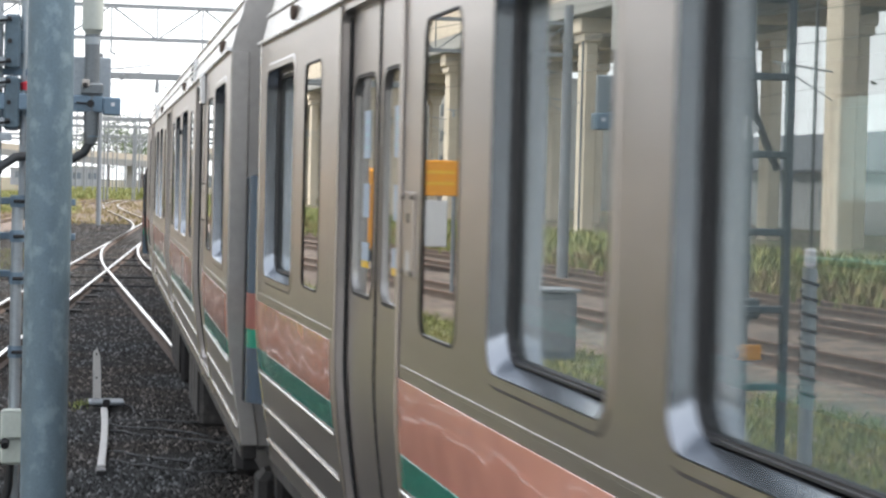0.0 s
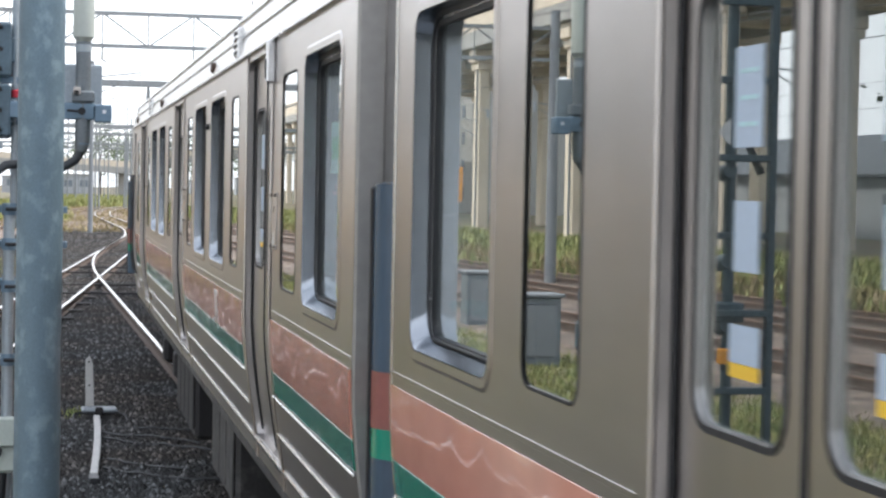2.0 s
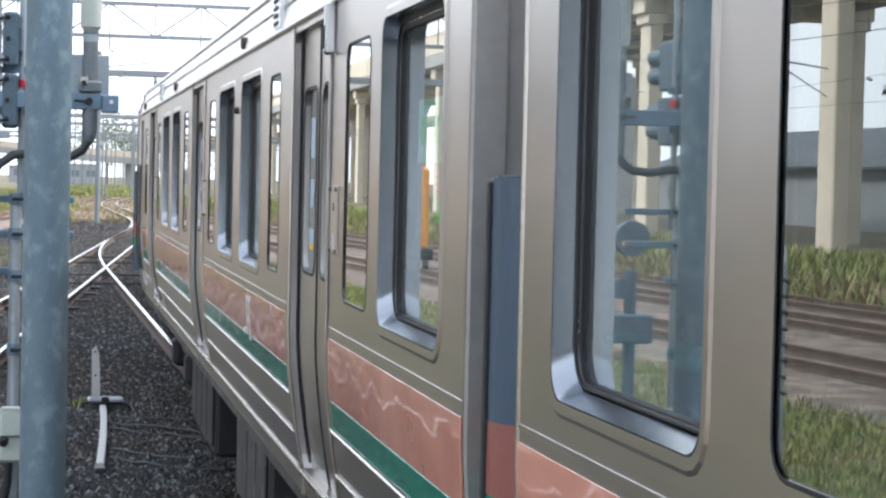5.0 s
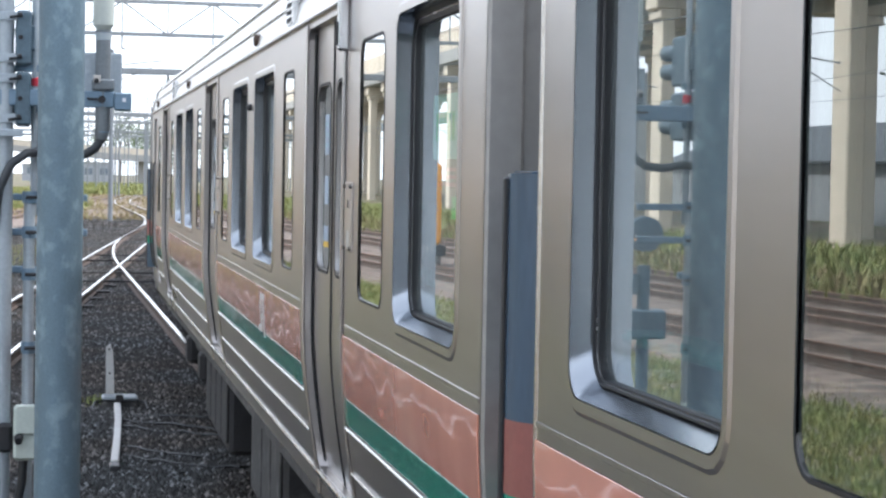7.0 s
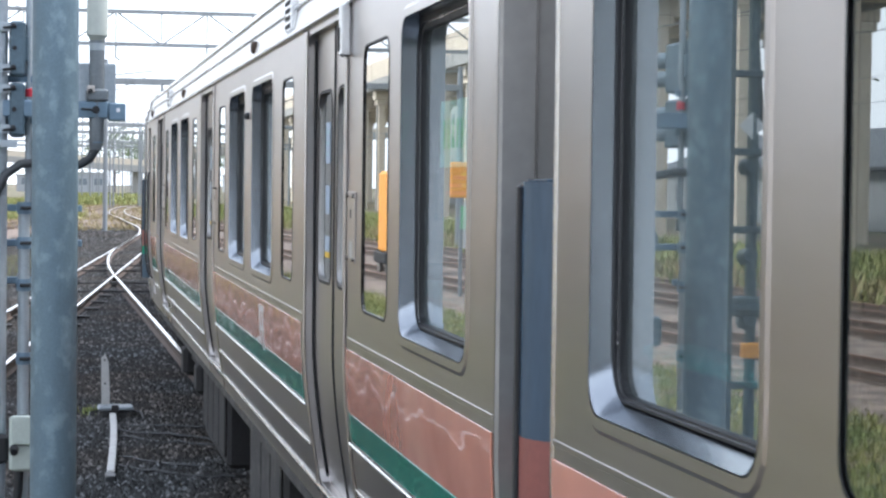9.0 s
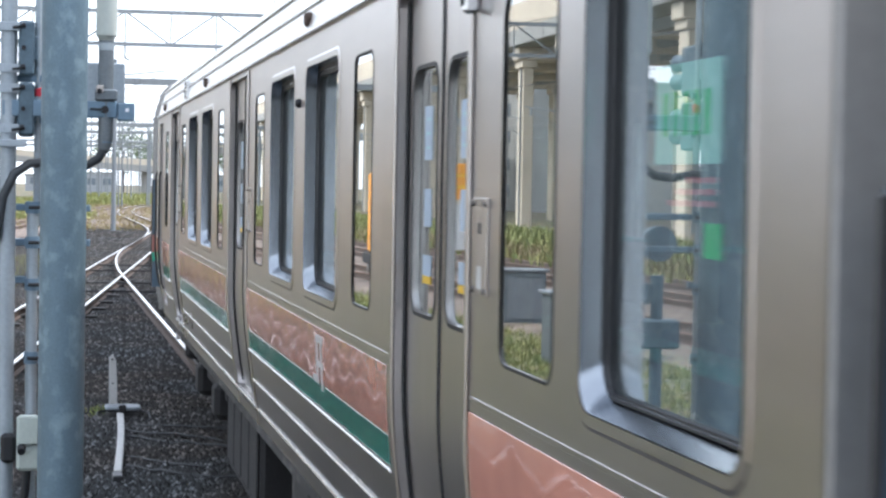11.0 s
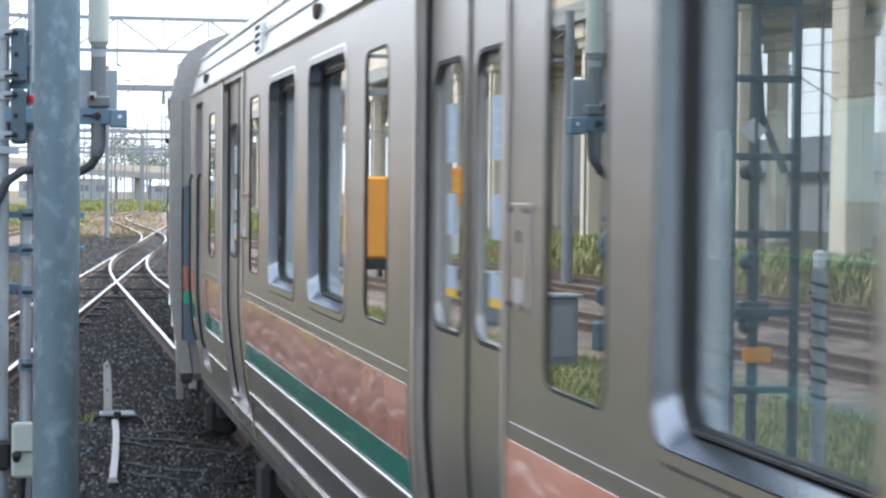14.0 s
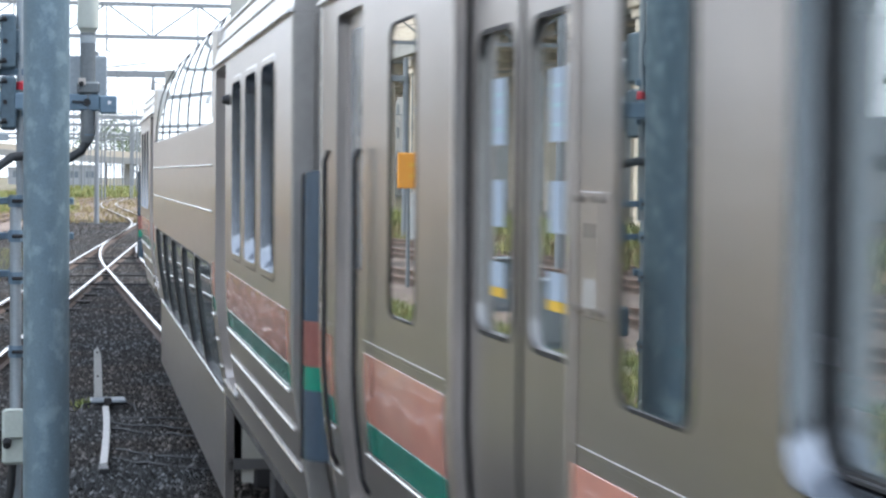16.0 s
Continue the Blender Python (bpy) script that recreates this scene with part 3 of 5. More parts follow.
def tuck_in(car):
    """Draws the lower side in towards the floor in a soft curve, as wide-bodied cars have it."""
    for ob in car.children_recursive:
        if ob.type != "MESH" or ob.name.split(".")[0] in ("gap_cover", "gap_cover_cap", "guard_seal", "gangway", "lower_deck", "car_floor"):
            continue
        me = ob.data
        co = np.empty(len(me.vertices) * 3)
        me.vertices.foreach_get("co", co)
        co = co.reshape(-1, 3)
        low, high = co[:, 2].min(), co[:, 2].max()
        if low > TUCK_Z or (np.abs(co[:, 0]).min() < 1.34 and not ob.name.startswith("end_wall")):
            continue
        bm = bmesh.new()
        bm.from_mesh(me)
        for k in range(9):
            z = TUCK_Z - 0.03 - 0.075 * k
            if low + 0.004 < z < high - 0.004 and high - low > 0.12:
                bmesh.ops.bisect_plane(bm, geom=bm.verts[:] + bm.edges[:] + bm.faces[:], plane_co=(0, 0, z), plane_no=(0, 0, 1), dist=0.0005)
        for v in bm.verts:
            u = min(1.0, max(0.0, (TUCK_Z - v.co.z) / TUCK_RISE))
            d = TUCK_IN * u ** 1.8 * min(1.0, abs(v.co.x) / 1.34)
            v.co.x -= math.copysign(d, v.co.x)
            v.co.z = EYE.z - (EYE.z - v.co.z) * (1 + d / 1.1536)
        bm.to_mesh(me)
        bm.free()
        me.polygons.foreach_set("use_smooth", [True] * len(me.polygons))
        me.set_sharp_from_angle(angle=radians(25))
        me.update()


def make_car(label, cab=False, papers=True, mark=False, leading=False):
    car = thing("train_car", label, "train car", "cars of the train")
    y0, y1 = 0.25, 19.81 if leading else 19.765
    wide, narrow, doors = side_openings(cab, leading)
    for sgn in (1, -1):
        holes = [(a, c, WIN_Z[0], WIN_Z[1], 0.075, 0.03) for a, c in wide] + [(a, c, NARROW_Z[0], NARROW_Z[1], 0.06, 0.03) for a, c in narrow]
        holes += [(a, c, DOOR_Z[0], DOOR_Z[1], 0.05, 0.06) for a, c in doors]
        if cab:
            holes.append((18.76, 19.36, 1.15, 2.95, 0.04, 0.05))
        holes.sort()
        cells, at = [], y0
        for i, hl in enumerate(holes):
            nxt = holes[i + 1][0] if i + 1 < len(holes) else y1
            end = (hl[1] + nxt) / 2 if i + 1 < len(holes) else hl[1] + 0.1
            cells.append((at, end, hl))
            at = end
        cells.append((at, y1, None))
        part("side_wall", wall_with_openings(cells, FLOOR, CANT, sgn).mesh("side_wall", STEEL, weld=True), STEEL, car, "brushed stainless steel side wall")
        inner_lining(car, cells, sgn)
        for a, c in wide:
            wide_window(car, a, c, sgn)
        for a, c in narrow:
            narrow_window(car, a, c, sgn)
        for a, c in doors:
            door_leafs(car, a, c, sgn, papers)
            x = -SIDE * sgn
            for e0, e1 in ((a - 0.04, a - 0.001), (c + 0.001, c + 0.085)):
                part("door_jamb", Build().box(min(x, x - 0.012 * sgn), max(x, x - 0.012 * sgn), e0, e1, FLOOR, CANT - 0.012, 0.006), STEEL, car, "raised steel door surround")
        if cab:
            x = -SIDE * sgn + 0.04 * sgn
            cd = part("crew_door", Build().box(min(x, x + 0.03 * sgn), max(x, x + 0.03 * sgn), 18.74, 19.38, 1.14, 2.96, 0.004), STEEL_DOOR, car, "narrow steel crew door")
            part("door_window", Build().box(min(x - 0.004 * sgn, x + 0.004 * sgn), max(x - 0.004 * sgn, x + 0.004 * sgn), 18.88, 19.24, 2.02, 2.89, 0.003), HOUSE_WIN, cd, "dark crew door window")
            for yy in (18.70, 19.42):
                part("handrail", Build().tube([(-SIDE * sgn - 0.02 * sgn, yy, 1.3), (-SIDE * sgn - 0.035 * sgn, yy, 1.34), (-SIDE * sgn - 0.035 * sgn, yy, 2.41), (-SIDE * sgn - 0.02 * sgn, yy, 2.45)], 0.010, 8), RUBBER, car, "dark upright handrail", True)
        edges = [y0] + [e for a, c in doors for e in (a - 0.04, c + 0.085)] + ([18.70, 19.44] if cab else []) + [y1]
        bands(car, [(edges[i], edges[i + 1]) for i in range(0, len(edges), 2) if edges[i + 1] - edges[i] > 0.25], sgn)
        x = -SIDE * sgn
        for a, c in doors:
            pl = part("door_plate", Build().box(min(x, x - 0.007 * sgn), max(x, x - 0.007 * sgn), a - 0.27, a - 0.08, 2.07, 2.33, 0.002), PLATE, car, "riveted bare metal plate beside the door")
            rv = [(yy, zz) for yy in (a - 0.26, a - 0.10) for zz in (2.085, 2.315)]
            for yy, zz in rv:
                part("rivet", Build().tube([(x - 0.006 * sgn, yy, zz), (x - 0.016 * sgn, yy, zz)], 0.008, 8), WHEEL, pl)
            part("keyhole", Build().box(min(x - 0.006 * sgn, x - 0.009 * sgn), max(x - 0.006 * sgn, x - 0.009 * sgn), a - 0.19, a - 0.17, 2.235, 2.265), RUBBER, pl)
            part("sticker", Build().box(min(x - 0.006 * sgn, x - 0.008 * sgn), max(x - 0.006 * sgn, x - 0.008 * sgn), a - 0.205, a - 0.155, 2.09, 2.15), MARK, pl)
        lp = part("side_lamp", Build().box(min(x, x - 0.045 * sgn), max(x, x - 0.045 * sgn), 2.81, 2.85, 2.82, 3.02, 0.010), STEEL_BRIGHT, car, "slim side lamp in a white housing")
        part("lens", Build().box(min(x - 0.04 * sgn, x - 0.05 * sgn), max(x - 0.04 * sgn, x - 0.05 * sgn), 2.818, 2.842, 2.84, 2.93, 0.004), RUBBER, lp)
        part("antenna_knob", Build().tube([(x, 6.87, 2.725), (x - 0.014 * sgn, 6.87, 2.725), (x - 0.026 * sgn, 6.87, 2.725)], [0.02, 0.021, 0.012], 14), RUBBER, car, "black round knob", True)
        for yy in (1.2, 6.7, 13.0, 18.6):
            part("roof_lamp", Build().tube([(x + 0.03 * sgn, yy, 3.095), (x - 0.004 * sgn, yy, 3.095), (x - 0.010 * sgn, yy, 3.095)], [0.034, 0.034, 0.022], 16), RAIL_RUST, car, "small rusty round lamp", True)
        for yy in (4.9, 15.2):
            v = part("roof_vent", Build().box(min(x + 0.03 * sgn, x - 0.006 * sgn), max(x + 0.03 * sgn, x - 0.006 * sgn), yy - 0.11, yy + 0.11, 3.055, 3.215, 0.006), STEEL_BRIGHT, car, "louvred roof vent")
            for k in range(4):
                part("slat", Build().box(min(x - 0.004 * sgn, x - 0.010 * sgn), max(x - 0.004 * sgn, x - 0.010 * sgn), yy - 0.09, yy + 0.09, 3.07 + 0.036 * k, 3.088 + 0.036 * k), UNDER, v)
        part("solebar", Build().box(min(x + 0.01 * sgn, x + 0.09 * sgn), max(x + 0.01 * sgn, x + 0.09 * sgn), y0, y1, 0.98, FLOOR + 0.012, 0.01), UNDER_GREY, car, "dusty grey solebar")
        if mark and sgn == 1:
            xn = x + 0.0688
            nt = part("window_notice", Build().box(xn, xn + 0.002, 0.97, 1.385, 2.41, 2.605, 0.0005), MINT, car, "mint-green notice behind the window")
            for k in range(5):
                part("notice_bar", Build().box(xn - 0.0015, xn - 0.0003, 1.03 + 0.066 * k, 1.066 + 0.066 * k, 2.465, 2.55), SIGN_GREEN, nt)
            for k in range(3):
                part("notice_bar", Build().box(xn - 0.0015, xn - 0.0003, 0.99, 1.29 - 0.06 * k, 2.33 + 0.022 * k, 2.341 + 0.022 * k), PINK, nt)
            part("notice_bar", Build().box(xn - 0.0015, xn - 0.0003, 0.95, 1.05, 2.235, 2.30), SIGN_GREEN, nt)
            b = Build()
            xx = x - 0.0065
            b.box(xx, xx + 0.002, 6.10, 6.15, 1.52, 1.69).box(xx, xx + 0.002, 5.97, 6.02, 1.50, 1.69)
            b.box(xx, xx + 0.002, 5.93, 6.15, 1.69, 1.72).box(xx, xx + 0.002, 6.15, 6.28, 1.52, 1.55).box(xx, xx + 0.002, 5.93, 6.10, 1.59, 1.615)
            part("side_mark", b, MARK, car, "pale grey painted mark of plain bars")
    roof(car, y0, y1)
    end_walls(car, y0, y1)
    gap_cover(car, y1, bulge=0.175 if cab else 0.160, long=0.26 if cab else 0.33)
    # Added bright tubes draw the sky's reflection down the car's rounded corners
    for sg in (-1, 1):
        part("corner_trim", Build().tube([(sg * (SIDE - 0.014), y1 - 0.008, 1.2), (sg * (SIDE - 0.014), y1 - 0.008, CANT)], 0.02, 12), BEAD, car, "bright tube drawing the sky's reflection on the rounded corner", True)
    interior(car, y0 + 0.1, y1 - 0.1)
    for a, c in ((0.4, 2.6), (4.4, 9.1), (10.9, 15.6), (17.4, 18.5 if cab else 19.5)):
        bench(car, a, c)
    for y in (3.1, 16.9):
        bogie(car, y)
    for a, c, w, z0, m_ in ((5.2, 6.3, 0.95, 0.36, UNDER), (6.5, 8.5, 1.3, 0.30, UNDER_GREY), (8.8, 9.6, 1.1, 0.42, UNDER), (10.0, 12.2, 1.32, 0.32, UNDER), (12.5, 13.3, 1.2, 0.40, UNDER_GREY), (13.6, 14.4, 1.0, 0.38, UNDER), (0.5, 1.2, 0.9, 0.55, UNDER), (18.9, 19.5, 0.9, 0.55, UNDER)):
        bx = part("equipment_box", Build().box(-w, w, a, c, z0, 1.0, 0.03), m_, car, "sooty equipment box under the floor")
        for sg in (-1, 1):
            for k in range(int((c - a) / 0.54)):
                part("box_lid", Build().box(min(sg * w, sg * (w + 0.02)), max(sg * w, sg * (w + 0.02)), a + 0.04 + 0.54 * k, a + 0.52 + 0.54 * k, z0 + 0.08, 0.9, 0.01), m_, bx)
    part("coupler", Build().box(-0.12, 0.12, -0.05, 0.4, 0.78, 1.0, 0.03).box(-0.12, 0.12, 19.6, 20.05, 0.78, 1.0, 0.03), UNDER, car)
    tuck_in(car)
    return car


def make_double_deck():
    car = thing("double_deck_car", "stainless double-deck train car with curved upper windows", "train car", "cars of the train")
    y0, y1 = 0.05, 19.785
    dz = 0.055
    wz = (1.915, 2.86)
    near = [(0.74, 1.44), (1.70, 2.38), (2.64, 3.28)]
    wide = near + [(20 - c, 20 - a) for a, c in near]
    doors = [(3.82, 4.70), (15.30, 16.18)]
    up0, up1, uz = 5.15, 14.85, 2.69
    for sgn in (1, -1):
        x = -SIDE * sgn
        holes = sorted([(a, c, wz[0], wz[1], 0.05, 0.03) for a, c in wide] + [(a, c, DOOR_Z[0], 3.0, 0.05, 0.07) for a, c in doors])
        for lo, hi in ((y0, 5.0), (15.0, y1)):
            hs = [h for h in holes if lo < h[0] < hi]
            cells, at = [], lo
            for i, hl in enumerate(hs):
                end = (hl[1] + hs[i + 1][0]) / 2 if i + 1 < len(hs) else hi
                cells.append((at, end, hl))
                at = end
            part("side_wall", wall_with_openings(cells, FLOOR, CANT, sgn).mesh("side_wall", STEEL, weld=True), STEEL, car, "brushed stainless steel side wall")
            inner_lining(car, cells, sgn)
        for a, c in wide:
            wide_window(car, a, c, sgn, wz)
        for a, c in doors:
            xd = x + 0.06 * sgn
            d = part("door_leaf", Build().box(min(xd, xd + 0.03 * sgn), max(xd, xd + 0.03 * sgn), a - 0.02, c + 0.02, DOOR_Z[0], 3.01, 0.004), STEEL_DOOR, car, "single steel sliding door leaf")
            no_shadow(part("door_window", Build().box(min(xd - 0.004 * sgn, xd + 0.004 * sgn), max(xd - 0.004 * sgn, xd + 0.004 * sgn), a + 0.2, c - 0.2, 1.95, 2.75, 0.002), HOUSE_WIN, d))
            part("door_sill", Build().box(min(x - 0.02 * sgn, x + 0.06 * sgn), max(x - 0.02 * sgn, x + 0.06 * sgn), a - 0.02, c + 0.02, 1.12, 1.148, 0.006), STEEL_BRIGHT, car)
        # middle: low wall, lower windows, plain panel, curved upper windows
        part("lower_wall", Build().box(min(x, x + 0.06 * sgn), max(x, x + 0.06 * sgn), 5.0, 15.0, 0.40, 1.06, 0.004), STEEL, car, "deep steel lower wall")
        part("middle_panel", Build().box(min(x, x + 0.06 * sgn), max(x, x + 0.06 * sgn), 5.0, 15.0, 1.77, uz, 0.004), STEEL, car, "plain steel panel between the decks")
        for z in (2.115, 2.412):
            part("bead", Build().box(min(x, x - 0.012 * sgn), max(x, x - 0.012 * sgn), 5.0, 15.0, z - 0.007, z + 0.007, 0.004), BEAD, car)
        part("bead", Build().box(min(x, x - 0.012 * sgn), max(x, x - 0.012 * sgn), 5.0, 15.0, 1.045, 1.06, 0.004), BEAD, car)
        k = 0
        cuts = [5.0, 5.12, 6.96, 7.06, 8.80, 8.90, 10.66, 10.76, 12.5, 12.6, 14.3, 15.0]
        for i in range(0, 12, 2):
            part("mullion", Build().box(min(x, x + 0.05 * sgn), max(x, x + 0.05 * sgn), cuts[i], cuts[i + 1], 1.06, 1.77, 0.006), STEEL, car)
            if i < 10:
                a, c = cuts[i + 1], cuts[i + 2]
                p_ = no_shadow(part("lower_window", pane(a + 0.01, c - 0.01, 1.07, 1.76, 0.05, x + 0.02 * sgn), GLASS, car, "dark lower-deck window"))
                part("gasket", ring_frame(a + 0.012, c - 0.012, 1.075, 1.755, 0.05, 0.014, 0.002, sgn, 0.02), RUBBER, p_)
                part("curtain", Build().box(min(x + 0.05 * sgn, x + 0.056 * sgn), max(x + 0.05 * sgn, x + 0.056 * sgn), a + 0.02, c - 0.02, 1.08, 1.75), INSIDE, p_, "pale drawn blind")
                part("curtain_rail", Build().box(min(x + 0.03 * sgn, x + 0.045 * sgn), max(x + 0.03 * sgn, x + 0.045 * sgn), a + 0.02, c - 0.02, 1.42, 1.44), STEEL_BRIGHT, p_)
        # upper windows bow in towards the roof
        arc = []
        for i in range(9):
            t = i / 8
            arc.append((SIDE - 0.02 - 0.50 * t ** 2.2, uz + 1.02 * math.sin(t * 1.35) / math.sin(1.35)))
        bounds = [up0 + (up1 - up0) * i / 6 for i in range(7)]
        for i in range(6):
            b = Build()
            for yy in (bounds[i] + 0.03, bounds[i + 1] - 0.03):
                b.v += [(-ax * sgn, yy, az) for ax, az in arc]
            n = len(arc)
            b.f += [(j, j + 1, n + j + 1, n + j) if sgn > 0 else (j, n + j, n + j + 1, j + 1) for j in range(n - 1)]
            no_shadow(part("curved_pane", b, CURVED_GLASS, car, "curved upper-deck window pane", True))
        for yy in bounds:
            part("mullion", Build().tube([(-ax * sgn, yy, az) for ax, az in arc], 0.007, 8), UNDER_GREY, car, "", True)
        part("cross_rail", Build().tube([(-(arc[4][0] - 0.02) * sgn, up0, arc[4][1]), (-(arc[4][0] - 0.02) * sgn, up1, arc[4][1])], 0.012, 6), STEEL, car)
        for a, c in ((5.0, 5.13), (14.87, 15.0)):
            part("shoulder", Build().box(min(x, x + 0.5 * sgn), max(x, x + 0.5 * sgn), a, c, uz, 3.3, 0.03), STEEL_ROOF, car)
        for a, c in ((y0 + 0.09, 3.70), (4.78, 5.0), (15.0, 15.22), (16.30, y1)):
            def strip(z0, z1, proud, material, name, ch=0.0015):
                part(name, Build().box(min(x, x - proud * sgn), max(x, x - proud * sgn), a + 0.012, c - 0.012, z0, z1, ch), material, car)
            strip(1.585, 1.80, 0.004, ORANGE, "orange_band")
            strip(1.49, 1.583, 0.004, GREEN, "green_band")
            strip(1.468, 1.485, 0.016, BEAD, "bead", 0.006)
            strip(1.33, 1.343, 0.014, BEAD, "bead", 0.005)
            strip(1.19, 1.203, 0.014, BEAD, "bead", 0.005)
        for a, c in ((y0, 5.0), (15.0, y1)):
            part("skirt_end", Build().box(min(x + 0.01 * sgn, x + 0.09 * sgn), max(x + 0.01 * sgn, x + 0.09 * sgn), a, c, 0.98, FLOOR + 0.012, 0.01), UNDER_GREY, car)
        part("side_knob", Build().tube([(x, 3.55, 2.78), (x - 0.04 * sgn, 3.55, 2.78)], [0.034, 0.02], 12), RUBBER, car, "", True)
    b = Build()
    half = [(0.95 + 0.0, 3.70), (0.8, 3.78), (0.5, 3.86), (0.0, 3.90)]
    prof = [(-a, z) for a, z in half] + [(a, z) for a, z in half[::-1][1:]] + [(0.9, 3.62), (-0.9, 3.62)]
    n = len(prof)
    b.v += [(a, 5.0, z) for a, z in prof] + [(a, 15.0, z) for a, z in prof]
    b.f += [tuple(range(n)), tuple(range(2 * n - 1, n - 1, -1))] + loop_faces(0, n, True)
    part("upper_roof", b, STEEL_ROOF, car, "narrow pale roof over the upper deck", True)
    r1, r2 = roof(car, y0, 5.0), roof(car, 15.0, y1)
    end_walls(car, y0, y1)
    gap_cover(car, y1)
    part("upper_deck", Build().box(-1.38, 1.38, 5.0, 15.0, 2.30, 2.36), INSIDE_FLOOR, car)
    part("lower_deck", Build().box(-1.36, 1.36, 5.0, 15.0, 0.45, 0.52), INSIDE_FLOOR, car)
    for a, c in ((5.02, 5.08), (14.92, 14.98)):
        part("bulkhead", Build().box(-1.36, 1.36, a, c, 0.5, 3.5), INSIDE, car)
    interior(car, 0.35, 4.98)
    for y in (3.1, 16.9):
        bogie(car, y)
    part("underfloor_tank", Build().box(-1.2, 1.2, 5.0, 15.0, 0.32, 0.46, 0.02), UNDER, car)
    part("coupler", Build().box(-0.12, 0.12, -0.05, 0.4, 0.78, 1.0, 0.03).box(-0.12, 0.12, 19.6, 20.05, 0.78, 1.0, 0.03), UNDER, car)
    tuck_in(car)
    return car


car_front = make_car("stainless train car with orange and green bands, end towards the gap", leading=True)
car_cab = make_car("stainless train car with a crew door at its far end", cab=True, mark=True)
car_deck = make_double_deck()
car_last = make_car("stainless train car following the double-deck car", papers=False)

# ---- ground and tracks ----
GROUND = -0.20
CENTRE = 1.1536 + SIDE       # the train's track, straight past the camera
BEND_Y, BEND_R = 14.17, 177.6


def bend(y):
    return max(0.0, y - BEND_Y) ** 2 / (2 * BEND_R)


def left_line(y):
    return -3.40 + 0.0943 * y


def turnout(y):
    """Straight on from the platform track, then bending into the left line."""
    if y < 52:
        return CENTRE
    if y > 77:
        return left_line(y)
    t = (y - 52) / 25
    return CENTRE + (left_line(77) - CENTRE) * t * t * 1.0 if t < 1 else left_line(y)


def far_line(y):
    if y < 87:
        return left_line(y)
    if y < 112:
        t = (y - 87) / 25
        return left_line(87) + 0.0943 * 25 * (t - t * t / 2)
    if y < 138:
        return left_line(87) + 0.0943 * 12.5
    return left_line(87) + 0.0943 * 12.5 + (y - 138) ** 2 / 910


HEAD = [(-0.032, -0.014), (-0.030, -0.003), (-0.022, 0.0), (0.022, 0.0), (0.030, -0.003), (0.032, -0.014), (0.030, -0.034), (-0.030, -0.034)]
WEB = [(-0.010, -0.034), (0.010, -0.034), (0.012, -0.13), (0.062, -0.148), (0.062, -0.158), (-0.062, -0.158), (-0.062, -0.148), (-0.012, -0.13)]


def track(label, fn, a, c, step=2.0, sleepers=True, head=RAIL):
    tr = thing("railway_track", label, "railway track", "tracks of the yard", kind="structure")
    ys = list(np.arange(a, c + 0.01, step))
    for sg in (-1, 1):
        path = []
        for y in ys:
            sl = (fn(y + 0.5) - fn(y - 0.5))
            nrm = math.hypot(1, sl)
            path.append((fn(y) + sg * 0.548 / nrm, y - sg * 0.548 * sl / nrm, 0))
        part("rail_head", Build().sweep(HEAD, path), head, tr, "worn bright rail head", True)
        part("rail_web", Build().sweep(WEB, path), RAIL_RUST, tr, "rusty rail web and foot")
    if sleepers:
        me = Build().box(-1.0, 1.0, -0.11, 0.11, -0.14, 0.0, 0.012).mesh("sleeper", SLEEPER)
        y = a + 0.3
        while y < min(c, 130):
            o = new("sleeper", me)
            o.parent = tr
            sl = fn(y + 0.5) - fn(y - 0.5)
            o.matrix_basis = pose(fn(y), y, -0.187, 0, 0, -math.degrees(math.atan(sl)))
            y += 0.62
    return tr


gs = Build()
xs = [-260 * (1 - i / 24) ** 2 - 4 for i in range(24)] + [-4 + 12 * i / 23 for i in range(24)] + [8 + 240 * ((i + 1) / 12) ** 2 for i in range(12)]
ysg = [-30 + 1.0 * i for i in range(110)] + [80 + 900 * (i / 24) ** 2.2 for i in range(1, 25)]
for yv in ysg:
    for xv in xs:
        near = -5.5 < xv < 9 and yv < 140
        nz = noise.noise(Vector((xv * 1.1, yv * 1.1, 0))) * (0.03 if near else 0.09)
        gs.v.append((xv, yv, GROUND - 0.05 + nz))
w_ = len(xs)
for j in range(len(ysg) - 1):
    for i in range(w_ - 1):
        k = j * w_ + i
        gs.f.append((k, k + 1, k + 1 + w_, k + w_))
ground = structure("ground", gs, GRASS_GROUND, "weedy trackside ground with dry patches", True)

bed = Build()
by = [-25 + 0.5 * i for i in range(330)]
for yv in by:
    lo, hi = left_line(yv) - 1.9 - min(3.2, 0.1 * max(0.0, yv - 45)), 7.5 + 0.09 * max(0.0, yv)
    for k_ in range(46):
        xv = lo + (hi - lo) * k_ / 45
        edge = min(1.0, (xv - lo) / 0.9, (hi - xv) / 0.9)
        bed.v.append((xv, yv, GROUND - 0.02 - 0.22 * (1 - edge) + 0.045 * noise.noise(Vector((xv * 2.3, yv * 2.3, 4.0)))))
w_ = 46
for j in range(len(by) - 1):
    for i in range(w_ - 1):
        k = j * w_ + i
        bed.f.append((k, k + 1, k + 1 + w_, k + w_))
ballast_bed = structure("ballast_bed", bed, GRAVEL, "dark sooty ballast bed between the tracks", True)


RUST_BED = mat("rusty_brown_ballast", (0.125, 0.095, 0.080), 0.9, 0.0, 0.5, 2.0, 0.8, 14.0, second=(0.20, 0.155, 0.125), mix_at=0.52)


